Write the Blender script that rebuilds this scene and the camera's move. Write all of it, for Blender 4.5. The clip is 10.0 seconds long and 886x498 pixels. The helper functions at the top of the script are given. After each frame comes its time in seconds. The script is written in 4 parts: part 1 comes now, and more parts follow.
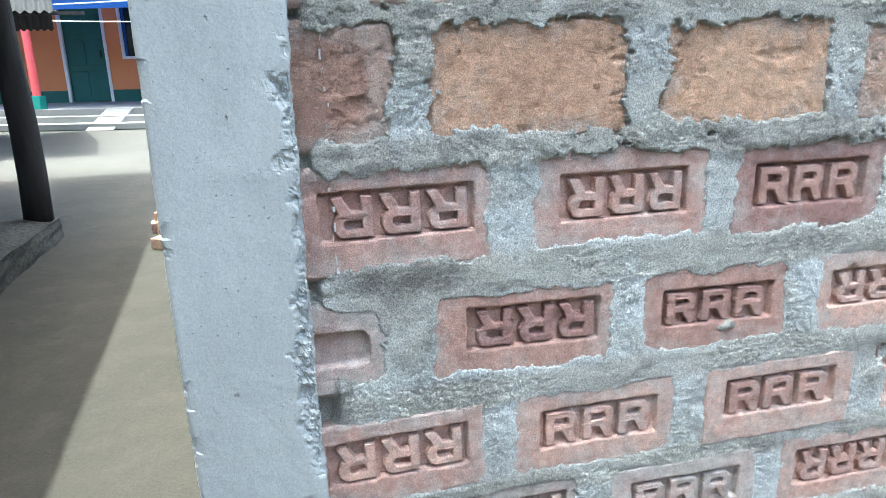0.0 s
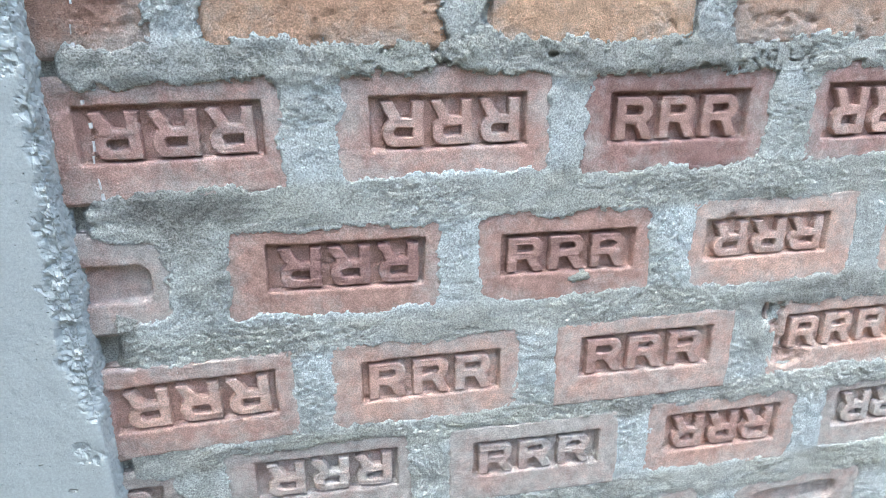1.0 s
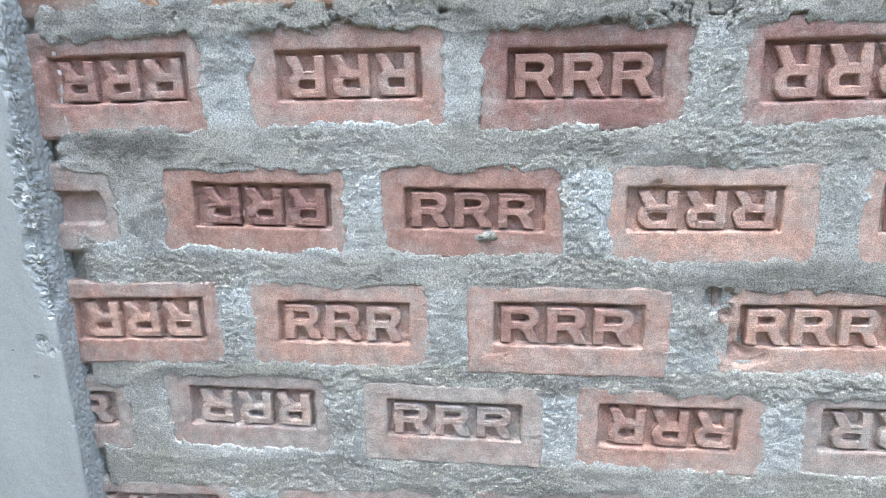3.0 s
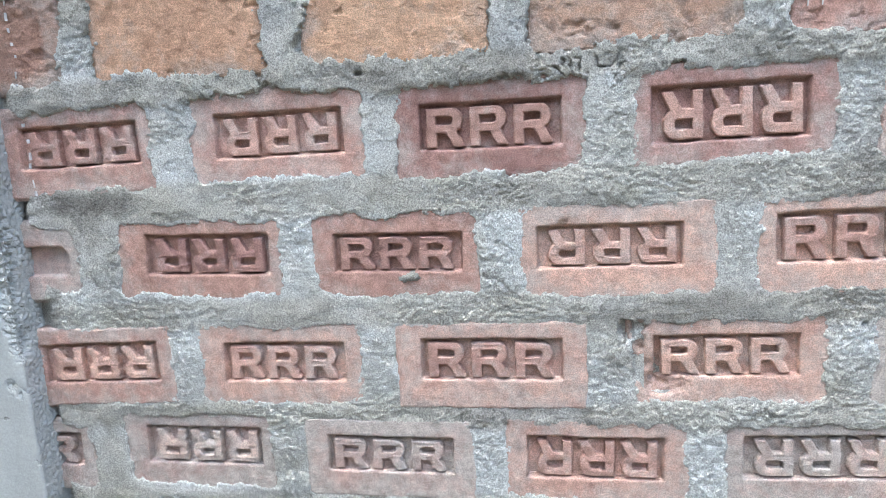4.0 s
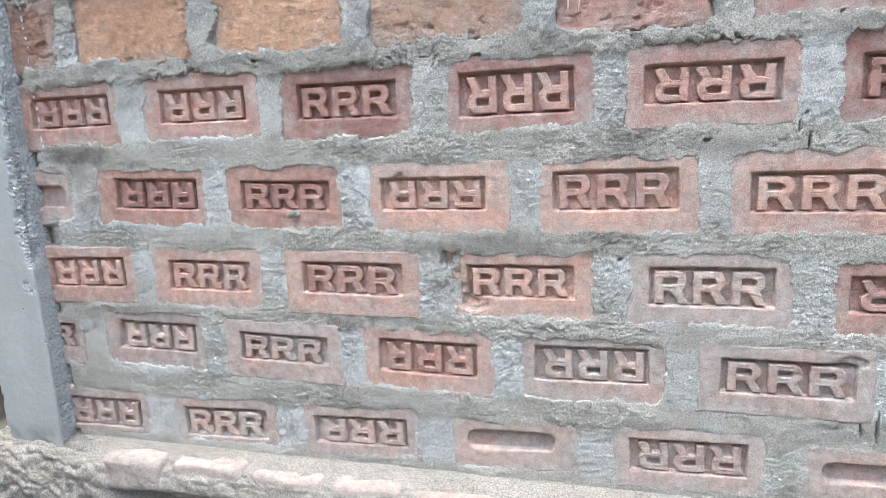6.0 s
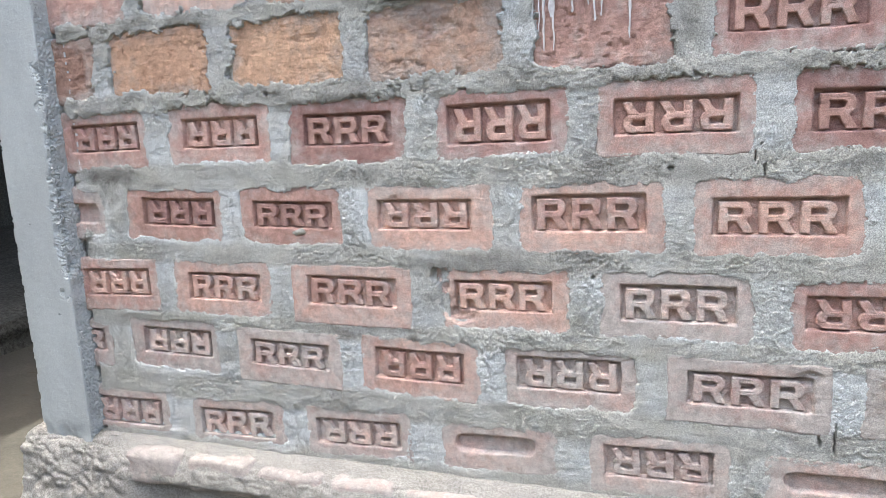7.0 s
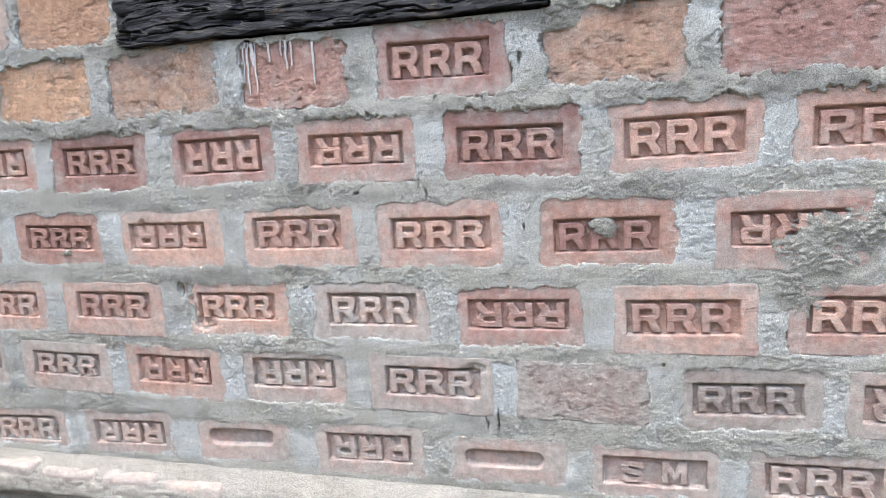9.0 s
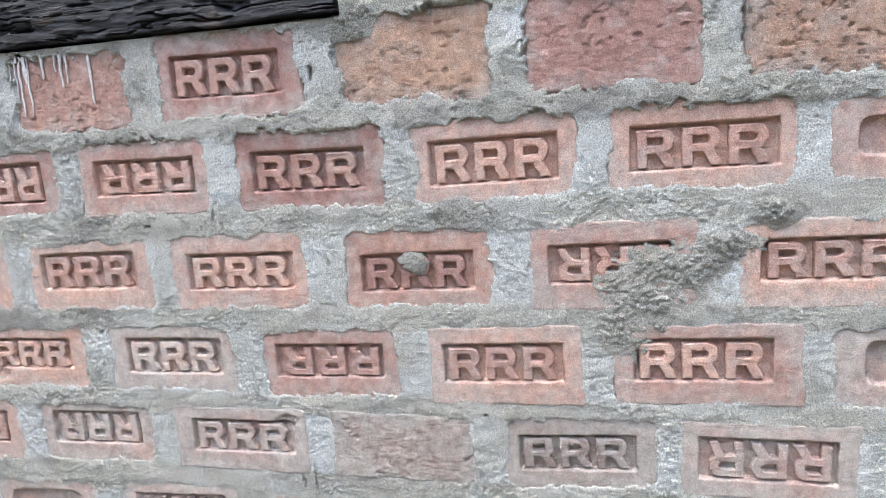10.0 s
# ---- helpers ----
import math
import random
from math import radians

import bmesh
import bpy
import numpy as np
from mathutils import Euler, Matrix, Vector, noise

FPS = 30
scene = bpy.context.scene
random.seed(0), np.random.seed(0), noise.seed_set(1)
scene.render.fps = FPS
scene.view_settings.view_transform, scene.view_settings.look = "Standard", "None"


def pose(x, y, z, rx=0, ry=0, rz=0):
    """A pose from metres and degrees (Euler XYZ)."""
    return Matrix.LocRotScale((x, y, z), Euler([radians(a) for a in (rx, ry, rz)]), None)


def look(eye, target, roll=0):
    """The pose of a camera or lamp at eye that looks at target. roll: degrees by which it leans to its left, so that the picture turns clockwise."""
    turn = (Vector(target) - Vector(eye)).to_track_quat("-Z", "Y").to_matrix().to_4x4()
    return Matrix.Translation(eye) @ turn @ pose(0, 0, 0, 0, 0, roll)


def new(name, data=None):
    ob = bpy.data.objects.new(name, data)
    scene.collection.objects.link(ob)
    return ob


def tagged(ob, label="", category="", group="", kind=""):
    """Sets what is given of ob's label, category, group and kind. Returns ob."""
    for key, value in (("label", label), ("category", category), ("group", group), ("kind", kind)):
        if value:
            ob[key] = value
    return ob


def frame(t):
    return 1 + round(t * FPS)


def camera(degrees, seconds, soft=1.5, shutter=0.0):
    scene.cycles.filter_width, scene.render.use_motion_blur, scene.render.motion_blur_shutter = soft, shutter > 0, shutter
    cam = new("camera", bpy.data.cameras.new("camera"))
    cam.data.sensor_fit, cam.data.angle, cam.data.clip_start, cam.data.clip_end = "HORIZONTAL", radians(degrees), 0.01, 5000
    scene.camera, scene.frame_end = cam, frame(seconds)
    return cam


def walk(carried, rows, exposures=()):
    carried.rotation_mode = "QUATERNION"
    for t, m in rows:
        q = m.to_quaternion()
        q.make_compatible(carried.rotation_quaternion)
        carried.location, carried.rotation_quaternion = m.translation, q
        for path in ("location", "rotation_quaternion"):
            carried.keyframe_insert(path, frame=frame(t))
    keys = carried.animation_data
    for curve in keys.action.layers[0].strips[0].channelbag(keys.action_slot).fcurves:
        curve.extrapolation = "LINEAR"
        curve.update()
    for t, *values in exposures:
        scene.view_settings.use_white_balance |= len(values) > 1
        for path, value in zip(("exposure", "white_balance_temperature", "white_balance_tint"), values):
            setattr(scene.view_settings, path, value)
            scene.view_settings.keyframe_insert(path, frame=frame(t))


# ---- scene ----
cam = camera(67.0, 10.0, soft=0.5)
PATH = [
    (0, (0.046, -0.784, 1.067), (0.521, 1.083, 0.528), -1.5),
    (0.5, (0.203, -0.813, 1.036), (0.594, 1.046, 0.411), -3.0),
    (1, (0.325, -0.761, 1.016), (0.72, 1.079, 0.339), -0.2),
    (1.5, (0.426, -0.813, 1.014), (0.66, 1.065, 0.366), -2.7),
    (2, (0.538, -0.925, 1.016), (0.566, 0.966, 0.365), -2.6),
    (2.2, (0.558, -0.944, 1.006), (0.601, 0.942, 0.343), -2.3),
    (3.3, (0.757, -0.838, 0.87), (0.47, 1.096, 0.449), -2.0),
    (3.5, (0.789, -0.847, 0.878), (0.477, 1.091, 0.497), -3.0),
    (4, (0.856, -0.906, 0.882), (0.567, 1.043, 0.537), -3.3),
    (4.5, (0.937, -1.044, 0.883), (0.548, 0.885, 0.529), -4.0),
    (5, (1.025, -1.098, 0.874), (0.687, 0.842, 0.525), -2.9),
    (5.5, (1.148, -1.093, 0.863), (0.706, 0.822, 0.488), -3.6),
    (5.7, (1.21, -1.111, 0.856), (0.728, 0.789, 0.457), -3.2),
    (6.8, (1.377, -1.17, 0.876), (0.75, 0.694, 0.51), -2.2),
    (7, (1.395, -1.206, 0.875), (0.761, 0.659, 0.531), -2.3),
    (7.5, (1.479, -1.285, 0.876), (0.917, 0.606, 0.547), -1.6),
    (8, (1.595, -1.294, 0.89), (1.13, 0.621, 0.546), -3.1),
    (8.5, (1.767, -1.272, 0.898), (1.254, 0.63, 0.551), -3.2),
    (9, (1.914, -1.248, 0.904), (1.394, 0.654, 0.572), -3.0),
    (9.5, (2.035, -1.128, 0.923), (1.6, 0.789, 0.554), -3.8),
    (10, (2.172, -1.027, 0.932), (1.721, 0.891, 0.586), -3.8),
]
walk(cam, [(t, look(eye, target, roll)) for t, eye, target, roll in PATH], [(0.0, 2.98, 5650, -4), (1.0, 3.04, 5680, -3), (2.0, 2.98, 5780, -1), (4.5, 2.98, 6080, 3), (7.5, 2.81, 6250, 5), (10.0, 2.89, 6250, 5)])

# ---- light ----
SUN_DIR = Vector((-0.14, 0.06, 0.98)).normalized()
world = bpy.data.worlds.new("sky")
scene.world = world
world.use_nodes = True
wn = world.node_tree
sky = wn.nodes.new("ShaderNodeTexSky")
sky.sky_type = "NISHITA"
sky.sun_disc = False
sky.sun_elevation = math.asin(SUN_DIR.z)
sky.sun_rotation = math.atan2(SUN_DIR.x, SUN_DIR.y)
sky.air_density, sky.dust_density, sky.ozone_density = 1.0, 9.0, 1.0
wn.nodes["Background"].inputs["Strength"].default_value = 0.15
wn.links.new(sky.outputs["Color"], wn.nodes["Background"].inputs["Color"])
sun = new("sun", bpy.data.lights.new("sun", "SUN"))
sun.data.energy, sun.data.angle, sun.data.color = 1.5, radians(0.6), (1.0, 0.95, 0.87)
sun.matrix_world = look(SUN_DIR * 20, (0, 0, 0))


# ---- materials ----
def mat(name, rough=0.9, spec=0.25):
    m = bpy.data.materials.new(name)
    m.use_nodes = True
    b = m.node_tree.nodes["Principled BSDF"]
    b.inputs["Roughness"].default_value = rough
    b.inputs["Specular IOR Level"].default_value = spec
    return m, m.node_tree, b


def node(nt, kind, **inputs):
    n = nt.nodes.new(kind)
    for key, value in inputs.items():
        n.inputs[key.replace("_", " ")].default_value = value
    return n


def position(nt, scale=(1, 1, 1), loc=(0, 0, 0)):
    g = nt.nodes.new("ShaderNodeNewGeometry")
    mp = nt.nodes.new("ShaderNodeMapping")
    mp.inputs["Location"].default_value, mp.inputs["Scale"].default_value = loc, scale
    nt.links.new(g.outputs["Position"], mp.inputs["Vector"])
    return mp.outputs["Vector"]


def fbm(nt, vec, scale, detail=5.0, rough=0.6):
    n = node(nt, "ShaderNodeTexNoise", Scale=scale, Detail=detail, Roughness=rough)
    nt.links.new(vec, n.inputs["Vector"])
    return n.outputs["Fac"]


def ramp(nt, fac, lo, hi, a=0.0, b=1.0):
    n = node(nt, "ShaderNodeMapRange", From_Min=lo, From_Max=hi, To_Min=a, To_Max=b)
    nt.links.new(fac, n.inputs["Value"])
    return n.outputs["Result"]


def mix(nt, fac, a, b, blend="MIX"):
    n = nt.nodes.new("ShaderNodeMix")
    n.data_type, n.blend_type = "RGBA", blend
    for sock, v in ((n.inputs[0], fac), (n.inputs[6], a), (n.inputs[7], b)):
        if isinstance(v, (int, float)):
            sock.default_value = v
        elif isinstance(v, tuple):
            sock.default_value = (*v[:3], 1)
        else:
            nt.links.new(v, sock)
    return n.outputs[2]


def times(nt, a, b, op="MULTIPLY"):
    n = nt.nodes.new("ShaderNodeMath")
    n.operation = op
    for sock, v in zip(n.inputs, (a, b)):
        if isinstance(v, (int, float)):
            sock.default_value = v
        else:
            nt.links.new(v, sock)
    return n.outputs[0]


def bump(nt, bsdf, height, distance, strength=1.0, before=None):
    n = node(nt, "ShaderNodeBump", Strength=strength, Distance=distance)
    nt.links.new(height, n.inputs["Height"])
    if before:
        nt.links.new(before, n.inputs["Normal"])
    nt.links.new(n.outputs["Normal"], bsdf.inputs["Normal"])
    return n.outputs["Normal"]


def pits(nt, vec, scale, size):
    v = node(nt, "ShaderNodeTexVoronoi", Scale=scale)
    nt.links.new(vec, v.inputs["Vector"])
    return ramp(nt, v.outputs["Distance"], size, size * 0.4)


def brick_material(name, base, other, dark, wash, pitted=0.3):
    """Fired clay: two tones, darker burnt patches, cement smeared over it, shade-coloured pores."""
    m, nt, b = mat(name, 0.95, 0.08)
    vec = position(nt)
    info = nt.nodes.new("ShaderNodeObjectInfo")
    tone = mix(nt, ramp(nt, fbm(nt, vec, 14, 6, 0.65), 0.36, 0.64), base, other)
    hue = node(nt, "ShaderNodeHueSaturation")
    nt.links.new(ramp(nt, info.outputs["Random"], 0, 1, 0.84, 1.16), hue.inputs["Value"])
    nt.links.new(ramp(nt, times(nt, info.outputs["Random"], 7.31, "MULTIPLY"), 0, 7.31, 0.494, 0.508), hue.inputs["Hue"])
    nt.links.new(tone, hue.inputs["Color"])
    burnt = ramp(nt, fbm(nt, position(nt, loc=(3, 1, 5)), 9, 4, 0.6), 0.54, 0.7)
    col = mix(nt, times(nt, burnt, 0.55), hue.outputs["Color"], dark)
    film = times(nt, times(nt, fbm(nt, position(nt, loc=(8, 2, 1)), 26, 8, 0.72), 0.6), times(nt, fbm(nt, position(nt, loc=(3, 8, 4)), 7, 4, 0.6), 0.4), "ADD")
    tc = nt.nodes.new("ShaderNodeTexCoord")
    sep = nt.nodes.new("ShaderNodeSeparateXYZ")
    nt.links.new(tc.outputs["Object"], sep.inputs[0])
    rim = times(nt, ramp(nt, times(nt, sep.outputs["X"], 0, "ABSOLUTE"), 0.086, 0.122), ramp(nt, times(nt, sep.outputs["Z"], 0, "ABSOLUTE"), 0.030, 0.060), "MAXIMUM")
    film = times(nt, film, times(nt, rim, 0.10), "ADD")
    smear = ramp(nt, film, 0.59 - wash * 0.20, 0.72 - wash * 0.14)
    col = mix(nt, times(nt, smear, 0.45 + 0.35 * wash), col, (0.50, 0.485, 0.45))
    grain = fbm(nt, vec, 620, 3, 0.7)
    col = mix(nt, 0.55, col, mix(nt, ramp(nt, grain, 0.40, 0.60), (0.55, 0.55, 0.55), (1.42, 1.42, 1.42)), "MULTIPLY")
    blotch = fbm(nt, position(nt, loc=(5, 5, 2)), 55, 6, 0.7)
    col = mix(nt, 0.8, col, mix(nt, ramp(nt, blotch, 0.32, 0.68), (0.68, 0.66, 0.65), (1.28, 1.29, 1.30)), "MULTIPLY")
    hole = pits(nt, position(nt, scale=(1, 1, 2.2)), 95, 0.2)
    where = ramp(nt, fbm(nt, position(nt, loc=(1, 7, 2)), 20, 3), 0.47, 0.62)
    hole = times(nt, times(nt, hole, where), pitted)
    # shade inside the pores put into the colour, over their bump
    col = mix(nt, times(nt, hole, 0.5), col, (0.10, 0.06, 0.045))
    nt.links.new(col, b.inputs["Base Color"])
    n1 = bump(nt, b, fbm(nt, position(nt, scale=(0.8, 1, 1.25)), 60, 8, 0.74), 0.005 + 0.007 * pitted * pitted, 1.0)
    n2 = bump(nt, b, grain, 0.0018, 1.0, n1)
    bump(nt, b, times(nt, hole, -1.0), 0.004, 0.9, n2)
    return m


def cement_material(name, base, other, tint, fine, green=0.0, stain=0.0, pale=False):
    m, nt, b = mat(name, 1.0, 0.04)
    vec = position(nt)
    col = mix(nt, ramp(nt, fbm(nt, vec, 5, 5, 0.6), 0.35, 0.65), base, other)
    col = mix(nt, times(nt, ramp(nt, fbm(nt, position(nt, loc=(4, 9, 1)), 11, 6, 0.65), 0.48, 0.72), 0.6), col, tint)
    if green:
        col = mix(nt, times(nt, ramp(nt, fbm(nt, position(nt, loc=(1, 3, 6)), 7, 6, 0.7), 0.5, 0.75), green), col, (0.24, 0.26, 0.17))
    if stain:
        col = mix(nt, times(nt, ramp(nt, fbm(nt, position(nt, loc=(6, 3, 2)), 4.5, 6, 0.7), 0.56, 0.68), stain), col, (0.11, 0.10, 0.10))
    if pale:
        at = nt.nodes.new("ShaderNodeAttribute")
        at.attribute_name = "pale"
        col = mix(nt, times(nt, at.outputs["Fac"], 0.75), col, (0.74, 0.775, 0.78))
        at = nt.nodes.new("ShaderNodeAttribute")
        at.attribute_name = "dark"
        col = mix(nt, times(nt, at.outputs["Fac"], 0.75), col, (0.17, 0.16, 0.145))
    grain = fbm(nt, vec, fine, 3, 0.75)
    # sand grain; its strong colour contrast also stands in for shading of the relief
    col = mix(nt, 0.9, col, mix(nt, ramp(nt, grain, 0.38, 0.62), (0.57, 0.57, 0.56), (1.45, 1.45, 1.45)), "MULTIPLY")
    nt.links.new(col, b.inputs["Base Color"])
    n1 = bump(nt, b, fbm(nt, vec, fine * 0.42, 6, 0.8), 0.0052, 1.0)
    bump(nt, b, grain, 0.0026, 1.0, n1)
    return m


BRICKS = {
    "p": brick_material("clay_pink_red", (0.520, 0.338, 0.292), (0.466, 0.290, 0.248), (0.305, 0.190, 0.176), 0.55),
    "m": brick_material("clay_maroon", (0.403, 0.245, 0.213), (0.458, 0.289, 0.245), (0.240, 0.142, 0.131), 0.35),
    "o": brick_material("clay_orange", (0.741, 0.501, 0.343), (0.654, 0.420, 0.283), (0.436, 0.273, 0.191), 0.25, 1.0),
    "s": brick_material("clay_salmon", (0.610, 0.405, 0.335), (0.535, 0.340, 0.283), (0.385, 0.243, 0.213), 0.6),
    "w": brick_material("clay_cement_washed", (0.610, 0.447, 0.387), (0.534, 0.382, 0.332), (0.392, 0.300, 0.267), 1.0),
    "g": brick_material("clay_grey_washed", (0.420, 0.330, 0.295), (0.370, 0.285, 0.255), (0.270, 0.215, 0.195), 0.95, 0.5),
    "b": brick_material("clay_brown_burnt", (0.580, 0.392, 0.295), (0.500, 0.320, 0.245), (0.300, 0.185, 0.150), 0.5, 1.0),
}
MORTAR = cement_material("mortar_grey", (0.56, 0.555, 0.505), (0.47, 0.465, 0.42), (0.63, 0.64, 0.605), 460, 0.35, 0.45, True)
PLASTER = cement_material("plinth_mortar", (0.43, 0.415, 0.38), (0.34, 0.325, 0.295), (0.50, 0.485, 0.445), 330, 0.3)
EARTH_PLATFORM = cement_material("platform_clay", (0.085, 0.083, 0.075), (0.062, 0.060, 0.055), (0.10, 0.096, 0.085), 60)


def concrete_material():
    m, nt, b = mat("cast_concrete", 0.9, 0.2)
    vec = position(nt)
    col = mix(nt, ramp(nt, fbm(nt, position(nt, scale=(1, 1, 0.35)), 9, 5, 0.6), 0.35, 0.65), (0.42, 0.45, 0.445), (0.355, 0.375, 0.37))
    grain = fbm(nt, vec, 350, 5, 0.7)
    col = mix(nt, 0.35, col, mix(nt, ramp(nt, grain, 0.3, 0.7), (0.6, 0.6, 0.6), (1.35, 1.35, 1.35)), "MULTIPLY")
    a = ramp(nt, fbm(nt, position(nt, scale=(0.95, 0.95, 1.2)), 200, 1, 0.5), 0.69, 0.75)
    a = times(nt, a, ramp(nt, fbm(nt, position(nt, loc=(2, 5, 3)), 13, 4), 0.42, 0.58))
    c = ramp(nt, fbm(nt, position(nt, loc=(3, 3, 3)), 75, 2, 0.45), 0.735, 0.78)
    hole = times(nt, a, c, "MAXIMUM")
    # air holes also darkened in colour, standing for the shade in their depth
    col = mix(nt, times(nt, hole, 0.5), col, (0.13, 0.125, 0.12))
    nt.links.new(col, b.inputs["Base Color"])
    n1 = bump(nt, b, fbm(nt, vec, 80, 7, 0.7), 0.002, 0.7)
    n2 = bump(nt, b, grain, 0.0007, 0.8, n1)
    bump(nt, b, times(nt, hole, -1.0), 0.003, 1.0, n2)
    return m


CONCRETE = concrete_material()


def plain(name, base, other, scale=6.0, rough=0.85, spec=0.25, relief=0.002, fine=60.0, stretch=(1, 1, 1)):
    m, nt, b = mat(name, rough, spec)
    vec = position(nt, scale=stretch)
    f = fbm(nt, vec, scale, 6, 0.62)
    col = mix(nt, ramp(nt, f, 0.32, 0.68), base, other)
    g = fbm(nt, vec, fine, 5, 0.7)
    col = mix(nt, 0.35, col, mix(nt, ramp(nt, g, 0.3, 0.7), (0.65, 0.65, 0.65), (1.3, 1.3, 1.3)), "MULTIPLY")
    nt.links.new(col, b.inputs["Base Color"])
    bump(nt, b, g, relief, 0.6)
    return m


def ground_material():
    m, nt, b = mat("packed_earth", 0.95, 0.12)
    vec = position(nt)
    col = mix(nt, ramp(nt, fbm(nt, vec, 0.8, 7, 0.65), 0.35, 0.66), (0.080, 0.073, 0.061), (0.058, 0.055, 0.047))
    col = mix(nt, times(nt, ramp(nt, fbm(nt, vec, 6, 6, 0.7), 0.5, 0.75), 0.6), col, (0.100, 0.092, 0.077))
    sep = nt.nodes.new("ShaderNodeSeparateXYZ")
    nt.links.new(vec, sep.inputs[0])
    yard = ramp(nt, times(nt, sep.outputs["Y"], times(nt, fbm(nt, vec, 1.6, 5, 0.65), 3.0), "ADD"), 8.0, 9.6)
    col = mix(nt, yard, col, mix(nt, fbm(nt, vec, 1.2, 6, 0.65), (0.088, 0.085, 0.077), (0.066, 0.064, 0.058)))
    leaf = times(nt, pits(nt, position(nt, scale=(1, 2.2, 1)), 7, 0.16), ramp(nt, fbm(nt, vec, 1.1, 4), 0.5, 0.62))
    col = mix(nt, times(nt, leaf, 0.7), col, (0.05, 0.04, 0.028))
    g = fbm(nt, vec, 120, 6, 0.75)
    col = mix(nt, 0.5, col, mix(nt, ramp(nt, g, 0.3, 0.7), (0.6, 0.6, 0.6), (1.35, 1.35, 1.35)), "MULTIPLY")
    nt.links.new(col, b.inputs["Base Color"])
    n1 = bump(nt, b, fbm(nt, vec, 9, 7, 0.7), 0.03, 0.6)
    bump(nt, b, g, 0.004, 0.8, n1)
    return m


def charred_wood():
    m, nt, b = mat("charred_black_wood", 0.5, 0.5)
    vec = position(nt, scale=(1, 1, 9))
    f = fbm(nt, vec, 16, 8, 0.7)
    col = mix(nt, ramp(nt, f, 0.35, 0.7), (0.008, 0.008, 0.010), (0.034, 0.036, 0.044))
    brown = ramp(nt, fbm(nt, position(nt, scale=(1, 1, 3), loc=(2, 2, 7)), 13, 5, 0.65), 0.6, 0.72)
    col = mix(nt, times(nt, brown, 0.7), col, (0.15, 0.11, 0.07))
    scuff = ramp(nt, fbm(nt, position(nt, scale=(1, 1, 6), loc=(5, 1, 1)), 40, 6, 0.7), 0.66, 0.75)
    col = mix(nt, times(nt, scuff, 0.45), col, (0.26, 0.26, 0.27))
    nt.links.new(col, b.inputs["Base Color"])
    n1 = bump(nt, b, f, 0.008, 0.9)
    bump(nt, b, fbm(nt, position(nt, scale=(1, 1, 12)), 90, 5, 0.7), 0.002, 0.8, n1)
    return m


GROUND = ground_material()
BLACK_WOOD = charred_wood()
POST_WOOD = plain("weathered_post_wood", (0.050, 0.048, 0.050), (0.024, 0.023, 0.025), 5, 0.85, 0.2, 0.006, 40, (3, 3, 0.4))
ORANGE_PAINT = plain("orange_wall_paint", (0.68, 0.26, 0.11), (0.62, 0.225, 0.09), 1.2)
GREEN_PAINT = plain("dark_green_paint", (0.022, 0.105, 0.085), (0.016, 0.085, 0.07), 2.0, 0.5)
TEAL_PAINT = plain("teal_green_paint", (0.04, 0.27, 0.22), (0.03, 0.22, 0.18), 3.0, 0.6)
PINK_PAINT = plain("coral_pink_paint", (0.76, 0.13, 0.13), (0.70, 0.11, 0.115), 3.0, 0.6)
WHITE_PAINT = plain("white_trim_paint", (0.72, 0.72, 0.70), (0.62, 0.62, 0.60), 3.0, 0.6)
BLUE_PAINT = plain("blue_fascia_paint", (0.02, 0.09, 0.32), (0.018, 0.075, 0.27), 2.0, 0.5)
FLOOR_CEMENT = plain("pale_step_cement", (0.27, 0.265, 0.255), (0.21, 0.21, 0.20), 2.0)
TIN = plain("weathered_tin", (0.024, 0.025, 0.025), (0.016, 0.016, 0.016), 2.5, 0.85, 0.15)
DARK_GLASS = plain("dark_window_glass", (0.02, 0.035, 0.04), (0.015, 0.03, 0.035), 2.0, 0.08, 0.5, 0.0001)
BAG_BLUE = plain("dark_blue_canvas", (0.012, 0.03, 0.06), (0.01, 0.02, 0.035), 12.0, 0.7)
LINE_WHITE = plain("white_cord", (0.75, 0.75, 0.75), (0.65, 0.65, 0.65), 9.0)
LIME = plain("white_lime_splash", (0.66, 0.66, 0.66), (0.50, 0.47, 0.46), 210.0)


# ---- mesh helpers ----
def part(name, bm, material, parent=None, label="", smooth=False):
    bmesh.ops.recalc_face_normals(bm, faces=bm.faces)
    me = bpy.data.meshes.new(name)
    bm.to_mesh(me)
    bm.free()
    me.materials.append(material)
    if smooth:
        me.polygons.foreach_set("use_smooth", [True] * len(me.polygons))
    ob = new(name, me)
    ob.parent = parent
    if label:
        tagged(ob, label)
    return ob


def box(x0, x1, y0, y1, z0, z1, bevel=0.0, segments=1, bm=None):
    bm = bm or bmesh.new()
    made = bmesh.ops.create_cube(bm, size=1)["verts"]
    bmesh.ops.transform(bm, verts=made, matrix=Matrix.Translation(((x0 + x1) / 2, (y0 + y1) / 2, (z0 + z1) / 2)) @ Matrix.Diagonal((x1 - x0, y1 - y0, z1 - z0, 1)))
    if bevel:
        edges = list({e for v in made for e in v.link_edges})
        bmesh.ops.bevel(bm, geom=edges, offset=bevel, segments=segments, profile=0.5, affect="EDGES")
    return bm


